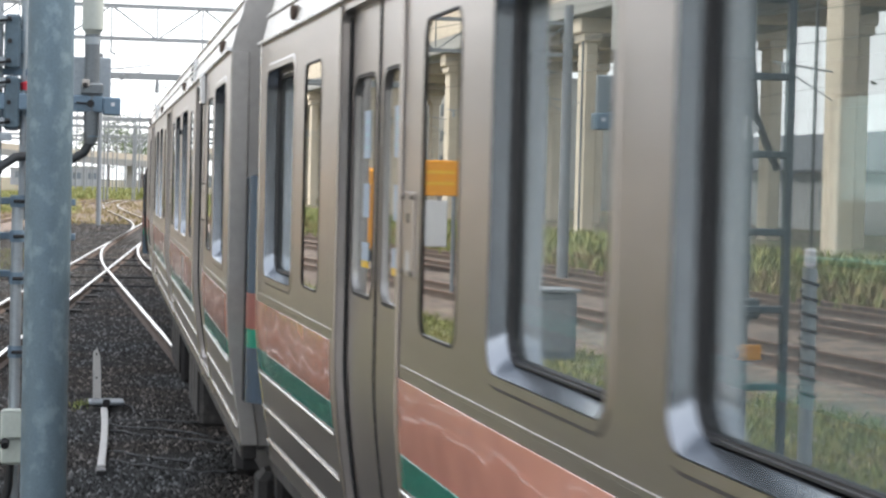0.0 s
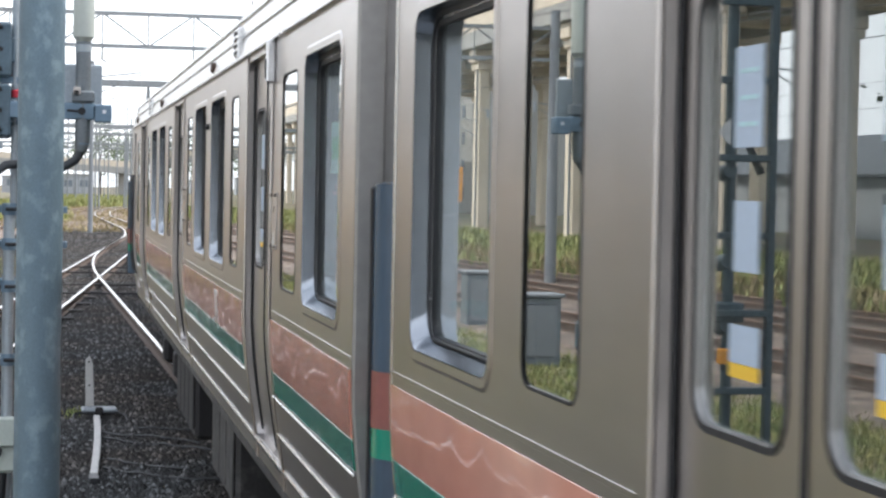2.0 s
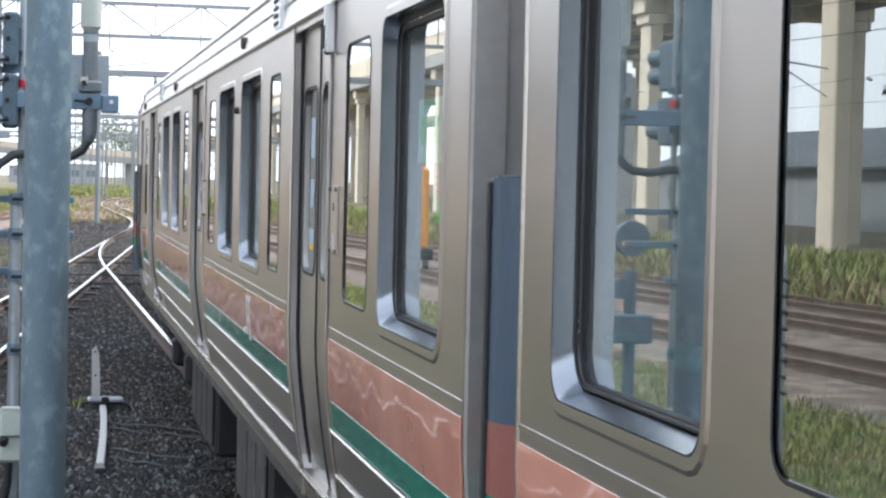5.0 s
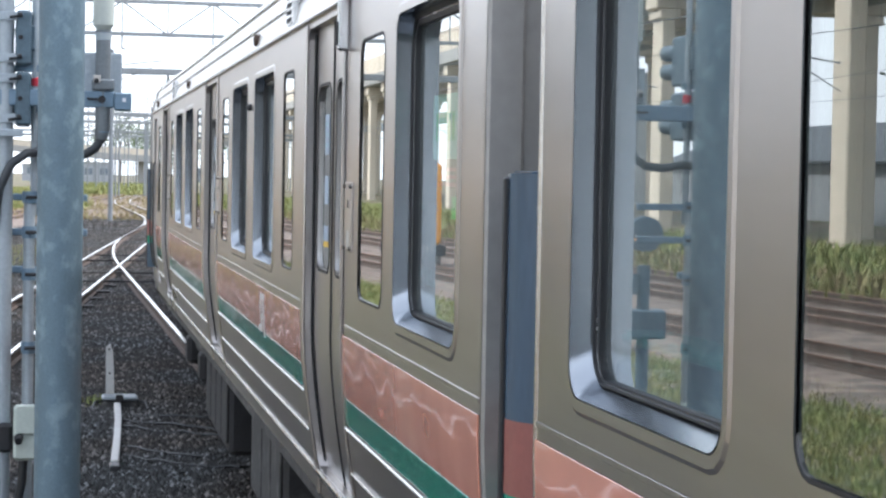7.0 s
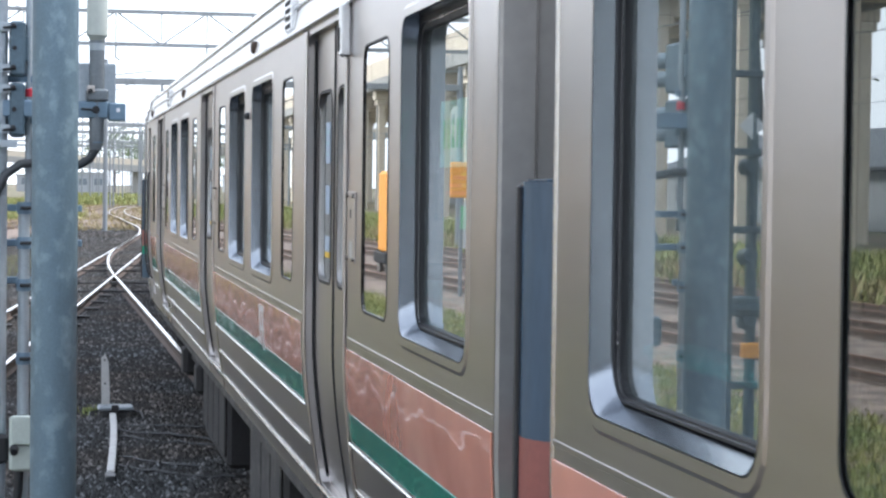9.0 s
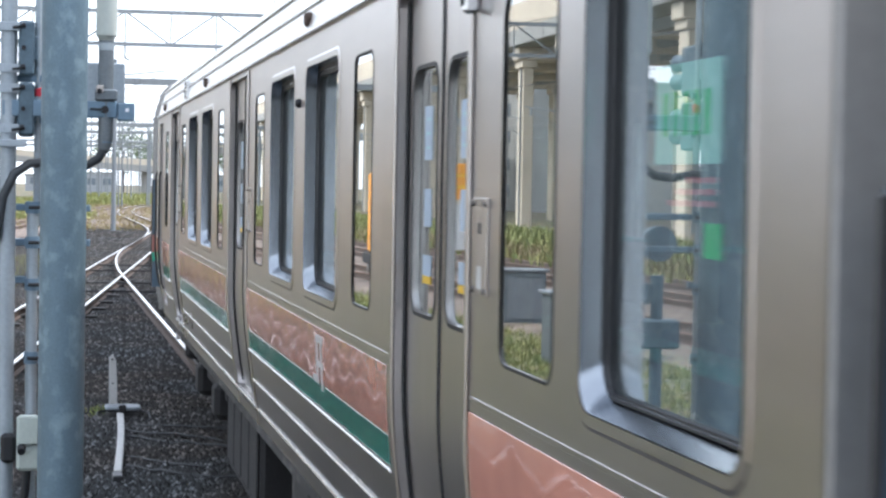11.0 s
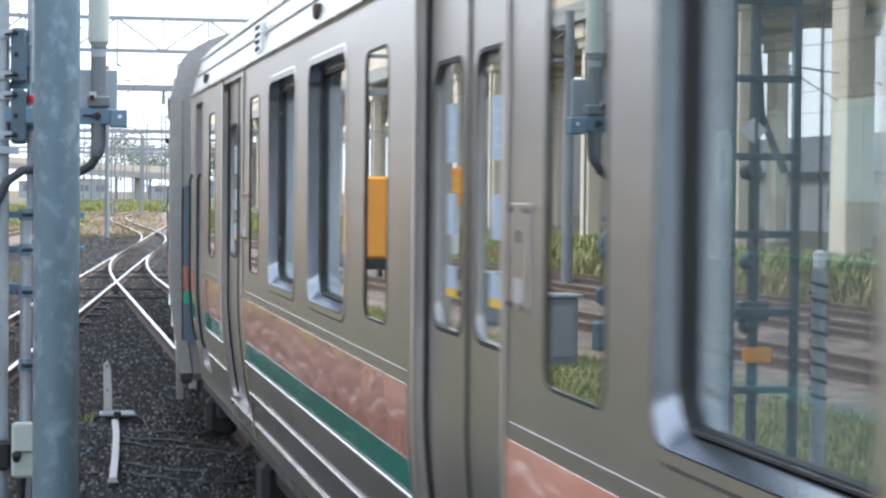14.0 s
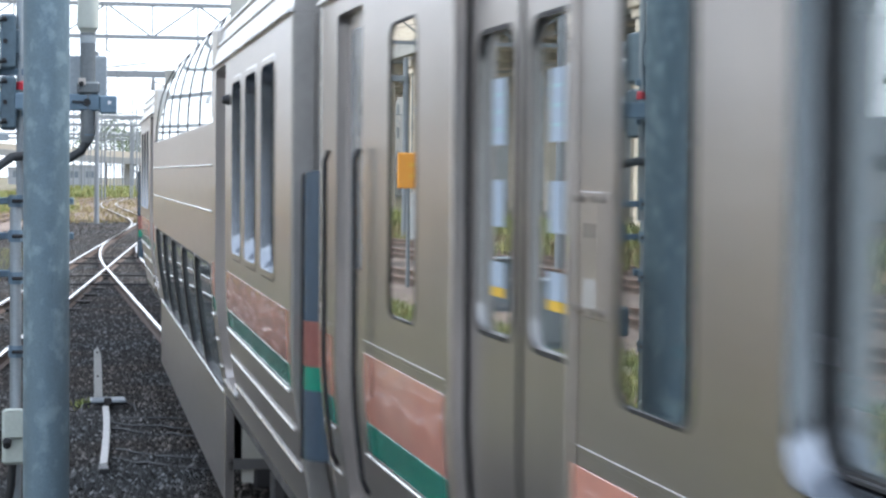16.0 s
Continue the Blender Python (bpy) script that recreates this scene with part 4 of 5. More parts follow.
def rust_bed(name, fn, a, c, half, label):
    b = Build()
    for i, y in enumerate(np.arange(a, c + 0.1, 2.0)):
        for k, (dx, dz) in enumerate(((-half - 0.5, -0.12), (-half, 0.03), (-0.4, 0.045), (0.4, 0.045), (half, 0.03), (half + 0.5, -0.12))):
            b.v.append((fn(y) + dx, y, GROUND + dz + 0.02 * noise.noise(Vector((dx * 3, y, 1)))))
        if i:
            b.f += [((i - 1) * 6 + k, (i - 1) * 6 + k + 1, i * 6 + k + 1, i * 6 + k) for k in range(5)]
    return structure(name, b, RUST_BED, label, True)


rust_bed("ballast_bed_far", far_line, 112, 262, 3.2, "rust-brown ballast under the far curve")
rust_bed("ballast_bed_yard", lambda y: left_line(y) - 11.3, 4, 242, 5.4, "rust-brown ballast under the yard tracks")


def ballast_stones(count, x0, x1, y0, y1, seed):
    """Loose stones over the ballast, denser and larger near by."""
    rng = np.random.default_rng(seed)
    ico = np.array([(0, 0, 1), (0.9, 0, 0.1), (0.1, 0.95, -0.1), (-0.9, 0.1, 0.15), (0, -0.9, 0), (0.1, 0, -0.8)])
    tri = np.array([(0, 1, 2), (0, 2, 3), (0, 3, 4), (0, 4, 1), (5, 2, 1), (5, 3, 2), (5, 4, 3), (5, 1, 4)])
    u = rng.random(count)
    ys_ = y0 * (y1 / y0) ** u
    xs_ = x0 + (x1 - x0) * rng.random(count) + np.maximum(0, ys_ - 30) * 0.02
    size = rng.uniform(0.016, 0.048, count)
    rot = rng.random(count) * 2 * math.pi
    v = ico[None] * rng.uniform(0.6, 1.25, (count, 6, 3)) * size[:, None, None]
    ca, sa_ = np.cos(rot)[:, None], np.sin(rot)[:, None]
    vx = v[:, :, 0] * ca - v[:, :, 1] * sa_ + xs_[:, None]
    vy = v[:, :, 0] * sa_ + v[:, :, 1] * ca + ys_[:, None]
    vz = v[:, :, 2] * 0.8 + GROUND + 0.005
    verts = np.stack([vx, vy, vz], 2).reshape(-1, 3)
    faces = (tri[None] + (np.arange(count) * 6)[:, None, None]).reshape(-1, 3)
    me = bpy.data.meshes.new("ballast_stones")
    me.from_pydata(verts.tolist(), [], faces.tolist())
    me.materials.append(STONE)
    return tagged(new("ballast_stones", me), "loose dark angular ballast stones", "ballast", "", "stuff")


ballast_stones(150000, -2.6, 3.2, 13.0, 85.0, 5)
ballast_stones(40000, -7.0, 4.5, 55.0, 140.0, 6)

track("bright rails of the train's own track", lambda y: CENTRE + bend(y), -22, 62, 1.0, True)
track("bright rails of the straight turnout track", turnout, 20, 84, 1.0, True)
track("bright rails of the neighbouring line", left_line, 10, 150, 1.0, True)
track("bright rails of the far diverging line", far_line, 84, 260, 2.0, True)
track("rusty rails of a yard track", lambda y: left_line(y) - 8.0, 6, 240, 4.0, True, RAIL_FAR)
track("rusty rails of the outermost yard track", lambda y: left_line(y) - 14.6, 10, 200, 4.0, True, RAIL_FAR)
track("rusty rails of an outer yard track", lambda y: left_line(y) - 11.8, 6, 240, 4.0, True, RAIL_FAR)

# ---- trackside things near the camera ----
def platform():
    structure("platform", Build().box(-6.0, 1.0, -70.0, 1.3, GROUND - 0.3, 0.92, 0.02), CONCRETE_GREY, "grey concrete platform behind and below the viewpoint")
    # Unseen canopy, added so the window reveals reflect something darker than sky
    c = thing("platform_canopy", "unseen canopy added behind the viewpoint to darken reflections", "canopy")
    part("roof", Build().box(-6.5, 0.6, -70.0, -5.0, 4.3, 4.6, 0.05), CONCRETE_GREY, c)
    for k in range(7):
        part("column", Build().box(-2.9, -2.6, -8.2 - 9 * k, -7.9 - 9 * k, 0.92, 4.3, 0.02), MAST, c)


platform()


def signal_post():
    """Pale posts that carry two signal housings, a blue arm with a lamp and a cable."""
    t = thing("signal_post", "pale galvanised signal post with dark housings and a blue arm", "signal post", m=Matrix.Translation(EYE * -0.0556) @ Matrix.Scale(1.0556, 4))
    Y = 7.2
    part("post", Build().tube([(-0.103, Y, GROUND - 0.1), (-0.100, Y, 4.6)], 0.028, 18), GALV_PALE, t, "pale galvanised post", True)
    part("post", Build().tube([(-0.017, Y + 0.03, GROUND - 0.1), (-0.017, Y + 0.03, 2.27)], 0.0195, 16), GALV_PALE, t, "thinner pale post", True)
    part("post", Build().tube([(-0.004, Y + 0.05, 2.2), (-0.004, Y + 0.05, 3.4)], 0.012, 12), GALV_PALE, t, "", True)
    for z0, z1 in ((2.708, 2.892), (2.505, 2.684)):
        h = part("housing", Build().box(-0.070, -0.016, Y - 0.03, Y + 0.30, z0, z1, 0.008), SIGNAL_DARK, t, "dark signal housing seen from behind")
        part("back_cover", Build().box(-0.022, -0.006, Y + 0.0, Y + 0.07, z0 + 0.05, z1 - 0.05, 0.004), SIGNAL_DARK, h)
        part("bolt", Build().tube([(-0.052, Y - 0.030, (z0 + z1) / 2), (-0.052, Y - 0.042, (z0 + z1) / 2)], 0.008, 10), RUBBER, h)
        for z in (z0 + 0.022, z1 - 0.022):
            part("strap", Build().box(-0.135, -0.065, Y - 0.036, Y - 0.030, z - 0.015, z + 0.015, 0.002), GALV_PALE, h)
            part("bolt", Build().tube([(-0.09, Y - 0.042, z - 0.004), (-0.046, Y - 0.045, z + 0.002)], 0.0045, 8).tube([(-0.062, Y - 0.045, z + 0.004), (-0.048, Y - 0.045, z + 0.004)], 0.009, 8), RUBBER, h)
        for zz in ((z0 + z1) / 2 - 0.035, (z0 + z1) / 2 + 0.035):
            part("visor", Build().tube([(-0.045, Y + 0.30, zz), (-0.045, Y + 0.44, zz + 0.004)], [0.030, 0.032], 14), SIGNAL_DARK, h, "", True)
    part("plate", Build().box(-0.16, -0.04, Y - 0.05, Y - 0.035, 2.465, 2.49, 0.003), GALV_PALE, t)
    arm = part("arm", Build().box(-0.12, 0.262, Y - 0.025, Y + 0.03, 2.570, 2.626, 0.004), GALV_BLUE, t, "blue-grey horizontal arm")
    part("arm_end", Build().box(0.262, 0.320, Y - 0.035, Y + 0.035, 2.562, 2.622, 0.004), GALV_BLUE, arm)
    part("bolt", Build().tube([(0.219, Y - 0.03, 2.598), (0.219, Y - 0.044, 2.598)], 0.013, 10).tube([(0.17, Y - 0.034, 2.600), (0.215, Y - 0.034, 2.598)], 0.004, 6), RUBBER, arm)
    part("label_plate", Build().box(0.288, 0.300, Y - 0.037, Y - 0.0345, 2.592, 2.604), PAPER, arm)
    for z in (2.700, 2.56, 2.262, 2.143, 2.015):
        part("cross_bar", Build().box(-0.13, 0.178 if z < 2.3 and z > 2.1 else 0.02, Y + 0.04, Y + 0.065, z - 0.012, z + 0.012, 0.003), GALV_BLUE, t, "blue-grey cross bar")
    for z in (2.262, 2.143, 2.0, 1.75):
        part("clamp", Build().tube([(-0.017, Y + 0.03, z - 0.02), (-0.017, Y + 0.03, z + 0.02)], 0.025, 14), GALV_BLUE, t)
        part("clamp_bolt", Build().tube([(-0.03, Y, z), (0.008, Y, z)], 0.006, 8), RUBBER, t)
    lamp = part("lamp_pipe", Build().tube([(0.223, Y, 2.49), (0.223, Y, 2.80), (0.223, Y, 2.852)], [0.025, 0.0262, 0.0262], 16), GALV_PIPE, t, "grey upright pipe", True)
    part("ceramic_body", Build().tube([(0.223, Y, 2.822), (0.223, Y, 2.845), (0.223, Y, 2.850), (0.223, Y, 3.30), (0.223, Y, 3.34)], [0.022, 0.030, 0.0365, 0.0365, 0.02], 20), CERAMIC, lamp, "pale ceramic cylinder", True)
    part("collar", Build().tube([(0.223, Y, 2.800), (0.223, Y, 2.825)], 0.027, 16), GALV_PALE, lamp, "", True)
    part("collar", Build().tube([(0.223, Y, 2.486), (0.223, Y, 2.50)], 0.024, 16), GALV_BLUE, lamp, "", True)
    part("tag", Build().box(0.19, 0.215, Y - 0.04, Y - 0.03, 2.655, 2.68, 0.002), PLATE, lamp)
    part("clamp", Build().box(0.186, 0.262, Y - 0.034, Y + 0.03, 2.628, 2.668, 0.006), GALV_PIPE, lamp, "worn pipe clamp")
    part("clamp_bolt", Build().tube([(0.20, Y - 0.034, 2.66), (0.20, Y - 0.05, 2.66)], 0.009, 8), RUBBER, lamp)
    part("gland", Build().tube([(0.222, Y, 2.565), (0.222, Y, 2.52), (0.221, Y, 2.475), (0.219, Y, 2.462)], [0.024, 0.024, 0.023, 0.018], 14), GALV_PIPE, lamp, "ribbed cable gland", True)
    part("back_plate", Build().box(0.150, 0.290, Y + 0.07, Y + 0.09, 2.575, 2.762, 0.004), GALV_PALE, t, "flat grey-blue back plate")
    part("cable", Build().tube([(0.223, Y, 2.50), (0.220, Y, 2.465), (0.200, Y, 2.432), (0.161, Y + 0.01, 2.408), (0.09, Y + 0.03, 2.402), (0.02, Y + 0.02, 2.416), (-0.03, Y - 0.02, 2.410), (-0.079, Y - 0.04, 2.375), (-0.116, Y - 0.04, 2.298), (-0.14, Y - 0.03, 2.15)], 0.0155, 12), CABLE_GREY, t, "thick black cable", True)
    part("red_cap", Build().tube([(-0.001, Y + 0.05, 2.64), (-0.001, Y + 0.05, 2.664), (-0.001, Y + 0.05, 2.674)], [0.016, 0.016, 0.006], 12), RED, t, "red lamp cap", True)
    bx = part("cable_box", Build().box(-0.062, 0.017, Y - 0.07, Y - 0.005, 1.375, 1.560, 0.01), BOX_PALE, t, "pale green cable box")
    part("box_lid", Build().box(-0.058, 0.013, Y - 0.080, Y - 0.07, 1.465, 1.556, 0.006), BOX_PALE, bx)
    part("knob", Build().tube([(-0.045, Y - 0.085, 1.455), (-0.045, Y - 0.11, 1.445)], [0.016, 0.013], 12), RUBBER, bx)
    part("cable", Build().tube([(-0.028, Y - 0.04, 1.38), (-0.032, Y - 0.04, 1.30), (-0.052, Y - 0.03, 1.20), (-0.075, Y, 0.9), (-0.08, Y, -0.2)], 0.015, 10), CABLE, t, "", True)
    part("connector", Build().box(-0.115, -0.064, Y - 0.06, Y - 0.01, 1.40, 1.50, 0.012), RUBBER, t)
    return t


def ladder():
    t = thing("signal_ladder", "dark steel ladder beside the signal post", "ladder")
    Y, x0, x1 = 7.65, -0.46, -0.20
    for x in (x0, x1):
        part("rail", Build().box(x - 0.014, x + 0.014, Y - 0.02, Y + 0.02, GROUND - 0.1, 4.4, 0.003), LADDER_DARK, t)
    for k in range(14):
        part("rung", Build().box(x0, x1, Y - 0.018, Y + 0.018, 0.085 + 0.3 * k, 0.113 + 0.3 * k, 0.004), LADDER_DARK, t)
    for z in (2.45, 2.1, 1.85):
        part("bracket_lamp", Build().tube([(-0.30, Y + 0.02, z), (-0.30, Y + 0.10, z - 0.01)], [0.028, 0.034], 14), LADDER_DARK, t, "", True)
    s = 0.052
    dp = part("diamond_plate", Build().add([(x0 + 0.16 + a, Y + 0.03 + d, 2.60 + c) for d in (0, 0.006) for a, c in ((-s, 0), (0, -s), (s, 0), (0, s))],
                                           [(3, 2, 1, 0), (4, 5, 6, 7)] + [(k, (k + 1) % 4, 4 + (k + 1) % 4, 4 + k) for k in range(4)]), MARK, t, "pale rimmed diamond plate")
    s = 0.040
    part("plate_face", Build().add([(x0 + 0.16 + a, Y + 0.0375 + d, 2.60 + c) for d in (0, 0.002) for a, c in ((-s, 0), (0, -s), (s, 0), (0, s))],
                                   [(3, 2, 1, 0), (4, 5, 6, 7)] + [(k, (k + 1) % 4, 4 + (k + 1) % 4, 4 + k) for k in range(4)]), LADDER_DARK, dp)
    part("junction_box", Build().box(x0 + 0.09, x0 + 0.21, Y + 0.02, Y + 0.10, 1.86, 1.94, 0.008), LADDER_DARK, t, "dark junction box")
    part("tag", Build().box(x0 + 0.08, x0 + 0.19, Y + 0.02, Y + 0.05, 1.70, 1.76, 0.004), SIGN_ORANGE, t, "small orange tag")
    part("conduit", Build().tube([(x0 + 0.15, Y + 0.05, GROUND - 0.1), (x0 + 0.15, Y + 0.05, 4.3)], 0.022, 12), LADDER_DARK, t, "", True)
    part("conduit", Build().tube([(x0 + 0.02, Y + 0.06, 2.44), (x0 + 0.06, Y + 0.06, 2.52), (x0 + 0.12, Y + 0.06, 2.66), (x0 + 0.14, Y + 0.06, 2.9)], 0.016, 10), CABLE, t, "bent black cable", True)
    return t


def striped_guard():
    t = thing("guy_wire_guard", "spiral striped guard on a stay wire", "wire guard")
    part("guard", Build().tube([(-0.70, 8.0, 0.9), (-0.70, 8.0, 2.05)], 0.03, 14), GALV_PALE, t, "", True)
    for k in range(8):
        z = 1.5 + 0.065 * k
        part("stripe", Build().tube([(-0.70 + 0.033 * math.cos(a), 8.0 + 0.033 * math.sin(a), z + 0.045 * a / 6.28) for a in np.linspace(0, 6.28, 13)], 0.008, 6), RUBBER, t)
    part("stay_wire", Build().tube([(-0.70, 8.0, GROUND - 0.1), (-0.70, 8.0, 6.0)], 0.008, 6), WIRE, t)
    part("cap", Build().box(-0.722, -0.678, 7.978, 8.022, 2.05, 2.13, 0.01), PAPER, t, "small white cap")


def dwarf_signal():
    t = thing("dwarf_signal", "small dark two-lamp signal on a post", "signal")
    x, y = -0.42, 9.58
    part("post", Build().tube([(x, y, GROUND - 0.1), (x, y, 1.95)], 0.03, 12), SIGNAL_DARK, t, "", True)
    hd = part("head", Build().tube([(x, y - 0.03, 2.10), (x, y + 0.03, 2.10), (x, y + 0.05, 2.10)], [0.085, 0.085, 0.06], 20), SIGNAL_DARK, t, "round dark signal head", True)
    lm = bpy.data.materials.new("amber_lamp")
    lm.use_nodes = True
    lp = lm.node_tree.nodes["Principled BSDF"]
    lp.inputs["Base Color"].default_value = (0.9, 0.35, 0.05, 1)
    lp.inputs["Emission Color"].default_value = (1.0, 0.45, 0.12, 1)
    lp.inputs["Emission Strength"].default_value = 4.0
    for dx in (-0.045, 0.045):
        part("lamp", Build().tube([(x + dx, y - 0.031, 2.075), (x + dx, y - 0.042, 2.075)], 0.012, 12), lm, hd, "small amber lamp")
        part("lamp", Build().tube([(x + dx, y + 0.045, 2.075), (x + dx, y + 0.056, 2.075)], 0.012, 12), lm, hd, "small amber lamp")
    part("counterweight", Build().tube([(x + 0.05, y - 0.02, 1.86), (x + 0.05, y + 0.02, 1.86)], 0.05, 16), SIGNAL_DARK, t, "", True)
    part("relay_box", Build().box(x - 0.10, x + 0.10, y - 0.06, y + 0.06, 1.60, 1.74, 0.01), SIGNAL_DARK, t)


def relay_cabinet(x, y):
    t = thing("relay_cabinet", "low grey relay cabinet with a framed door", "cabinet", "relay cabinets")
    part("body", Build().box(x - 0.4, x + 0.4, y - 0.3, y + 0.3, GROUND - 0.05, 0.78, 0.02), GALV_PIPE, t)
    part("door", Build().box(x - 0.33, x + 0.33, y - 0.32, y - 0.3, GROUND + 0.1, 0.68, 0.01), MAST, t)
    part("roof", Build().box(x - 0.45, x + 0.45, y - 0.36, y + 0.36, 0.78, 0.83, 0.01), MAST, t)


relay_cabinet(-5.2, 30.0)
relay_cabinet(-6.2, 38.0)


def main_pole():
    t = thing("steel_pole", "blue-grey galvanised steel pole with mottled zinc", "pole")
    part("shaft", Build().tube([(0.083, 7.06, GROUND - 0.1), (0.083, 7.06, 0.0), (0.083, 7.06, 7.5)], [0.0763, 0.0763, 0.0753], 40), GALV, t, "mottled blue-grey shaft", True)
    part("foot", Build().tube([(0.083, 7.06, GROUND - 0.08), (0.083, 7.06, GROUND + 0.02)], 0.14, 24), CONCRETE_GREY, t, "", True)


main_pole()
signal_post()
ladder()
striped_guard()
dwarf_signal()


def track_stake():
    t = thing("track_stake", "weathered white stake standing on the ballast", "stake")
    b = Build()
    prof = [(-0.045, -0.05), (0.045, -0.05), (0.048, 0.34), (0.040, 0.56), (0.012, 0.64), (-0.035, 0.60), (-0.04, 0.30)]
    n = len(prof)
    b.v += [(x, -0.014, z) for x, z in prof] + [(x, 0.014, z) for x, z in prof]
    b.f += [tuple(range(n)), tuple(range(2 * n - 1, n - 1, -1))] + loop_faces(0, n, True)
    part("board", b, WHITE_WOOD, t)
    for z in (0.32, 0.58):
        part("nail", Build().tube([(0.0, -0.014, z), (0.0, -0.022, z)], 0.012, 8), RUBBER, t)
    t.matrix_basis = pose(0.83, 22.95, GROUND + 0.02, 0, -1.5, 0)


def ground_coil():
    t = thing("track_coil", "grey ground coil box with black leads", "track equipment")
    part("body", Build().box(0.74, 1.10, 22.45, 22.80, GROUND - 0.02, GROUND + 0.09, 0.03), UNDER_GREY, t, "dusty grey body")
    part("lid", Build().box(0.73, 1.11, 22.44, 22.81, GROUND + 0.09, GROUND + 0.13, 0.015), GALV_PIPE, t, "pale dusty lid")
    part("clip", Build().box(0.87, 0.95, 22.39, 22.43, GROUND + 0.06, GROUND + 0.16, 0.01), UNDER, t)
    for sg in (-1, 1):
        part("lead", Build().tube([(0.92 + sg * 0.18, 22.6, GROUND + 0.08), (0.92 + sg * 0.27, 22.5, GROUND + 0.07), (0.92 + sg * 0.29, 22.3, GROUND + 0.02), (0.92 + sg * 0.18, 22.1, GROUND - 0.02)], 0.012, 8), CABLE, t, "", True)


def cable_duct():
    t = thing("cable_duct", "white jointed duct lying on the ballast", "cable duct")
    p = [(0.885 - 0.19 * u ** 1.3, 22.4 - 4.45 * u) for u in (k / 8 for k in range(9))]
    for i in range(len(p) - 1):
        (x0, y0), (x1, y1) = p[i], p[i + 1]
        q = part("duct_piece", Build().box(-0.034, 0.034, 0.02, math.hypot(x1 - x0, y1 - y0) - 0.02, 0.0, 0.05, 0.008), WHITE_WOOD, t)
        q.matrix_basis = pose(x0, y0, GROUND + 0.03, 0, 0, math.degrees(math.atan2(-(x1 - x0), y1 - y0)))
    part("duct_end", Build().box(0.645, 0.735, 17.66, 17.94, GROUND + 0.0, GROUND + 0.07, 0.01), CABLE, t)


def loose_cables():
    r = random.Random(3)
    for k, (x, y, w, drop) in enumerate(((0.91, 21.9, 1.25, 0.9), (0.90, 21.3, 1.4, 1.3), (0.88, 20.7, 1.3, 0.8), (0.80, 19.3, 0.9, 0.7), (0.78, 18.7, 1.3, 1.1))):
        t = thing("loose_cable", "dark cable lying across the ballast", "cable", "cables across the ballast")
        pts = []
        for i in range(13):
            u = i / 12
            pts.append((x + w * u + r.uniform(-0.02, 0.02), y - drop * u ** 0.7 + 0.35 * math.sin(3.1 * u + k) * u + r.uniform(-0.05, 0.05), GROUND + 0.02 + r.uniform(-0.012, 0.02)))
        part("sheath", Build().tube(pts, 0.014, 8), CABLE, t, "", True)


def point_machine():
    t = thing("point_machine", "dark greasy point machine beside the turnout", "point machine")
    x, y = left_line(50) - 1.35, 50.0
    part("case", Build().box(x - 0.28, x + 0.28, y - 0.5, y + 0.5, GROUND, GROUND + 0.27, 0.05), UNDER, t)
    part("lid", Build().box(x - 0.25, x + 0.25, y - 0.45, y + 0.45, GROUND + 0.27, GROUND + 0.31, 0.02), UNDER_GREY, t)
    part("rod", Build().tube([(x + 0.28, y - 0.1, -0.08), (x + 3.1, y - 0.1, -0.08)], 0.025, 8), UNDER_GREY, t)
    part("rod", Build().tube([(x + 0.28, y + 0.2, -0.08), (x + 2.3, y + 0.2, -0.08)], 0.022, 8), UNDER_GREY, t)


def crossing_irons():
    """Check rails, frog plates and tie bars where the turnout's rails cross."""
    t = thing("rail_crossing", "dark check rails and tie plates at the rail crossing", "rail crossing")
    for y0, y1, off in ((38.0, 42.5, 0.46), (38.5, 43.0, -0.46)):
        part("check_rail", Build().sweep(HEAD, [(left_line(y) + off, y, 0.012) for y in np.arange(y0, y1, 0.5)]), RAIL_RUST, t)
    for k in range(9):
        y = 34.0 + 2.3 * k
        part("tie_plate", Build().box(left_line(y) + 0.30, left_line(y) + 0.86, y - 0.12, y + 0.12, -0.16, -0.125, 0.008), UNDER_GREY, t)
        part("tie_plate", Build().box(left_line(y) - 0.80, left_line(y) - 0.30, y - 0.12, y + 0.12, -0.16, -0.125, 0.008), UNDER_GREY, t)
    for y in (46.0, 56.5, 60.0):
        part("tie_bar", Build().box(left_line(y) - 0.7, left_line(y) + 1.9, y - 0.05, y + 0.05, -0.10, -0.06, 0.01), UNDER, t)


point_machine()
crossing_irons()
track_stake()
ground_coil()
cable_duct()
loose_cables()


# ---- masts, gantries and wires ----
def mast(t, x, y, h, r=0.13, material=MAST):
    return part("mast", Build().tube([(x, y, GROUND - 0.3), (x, y, h)], [r, r * 0.8], 12), material, t, "", True)


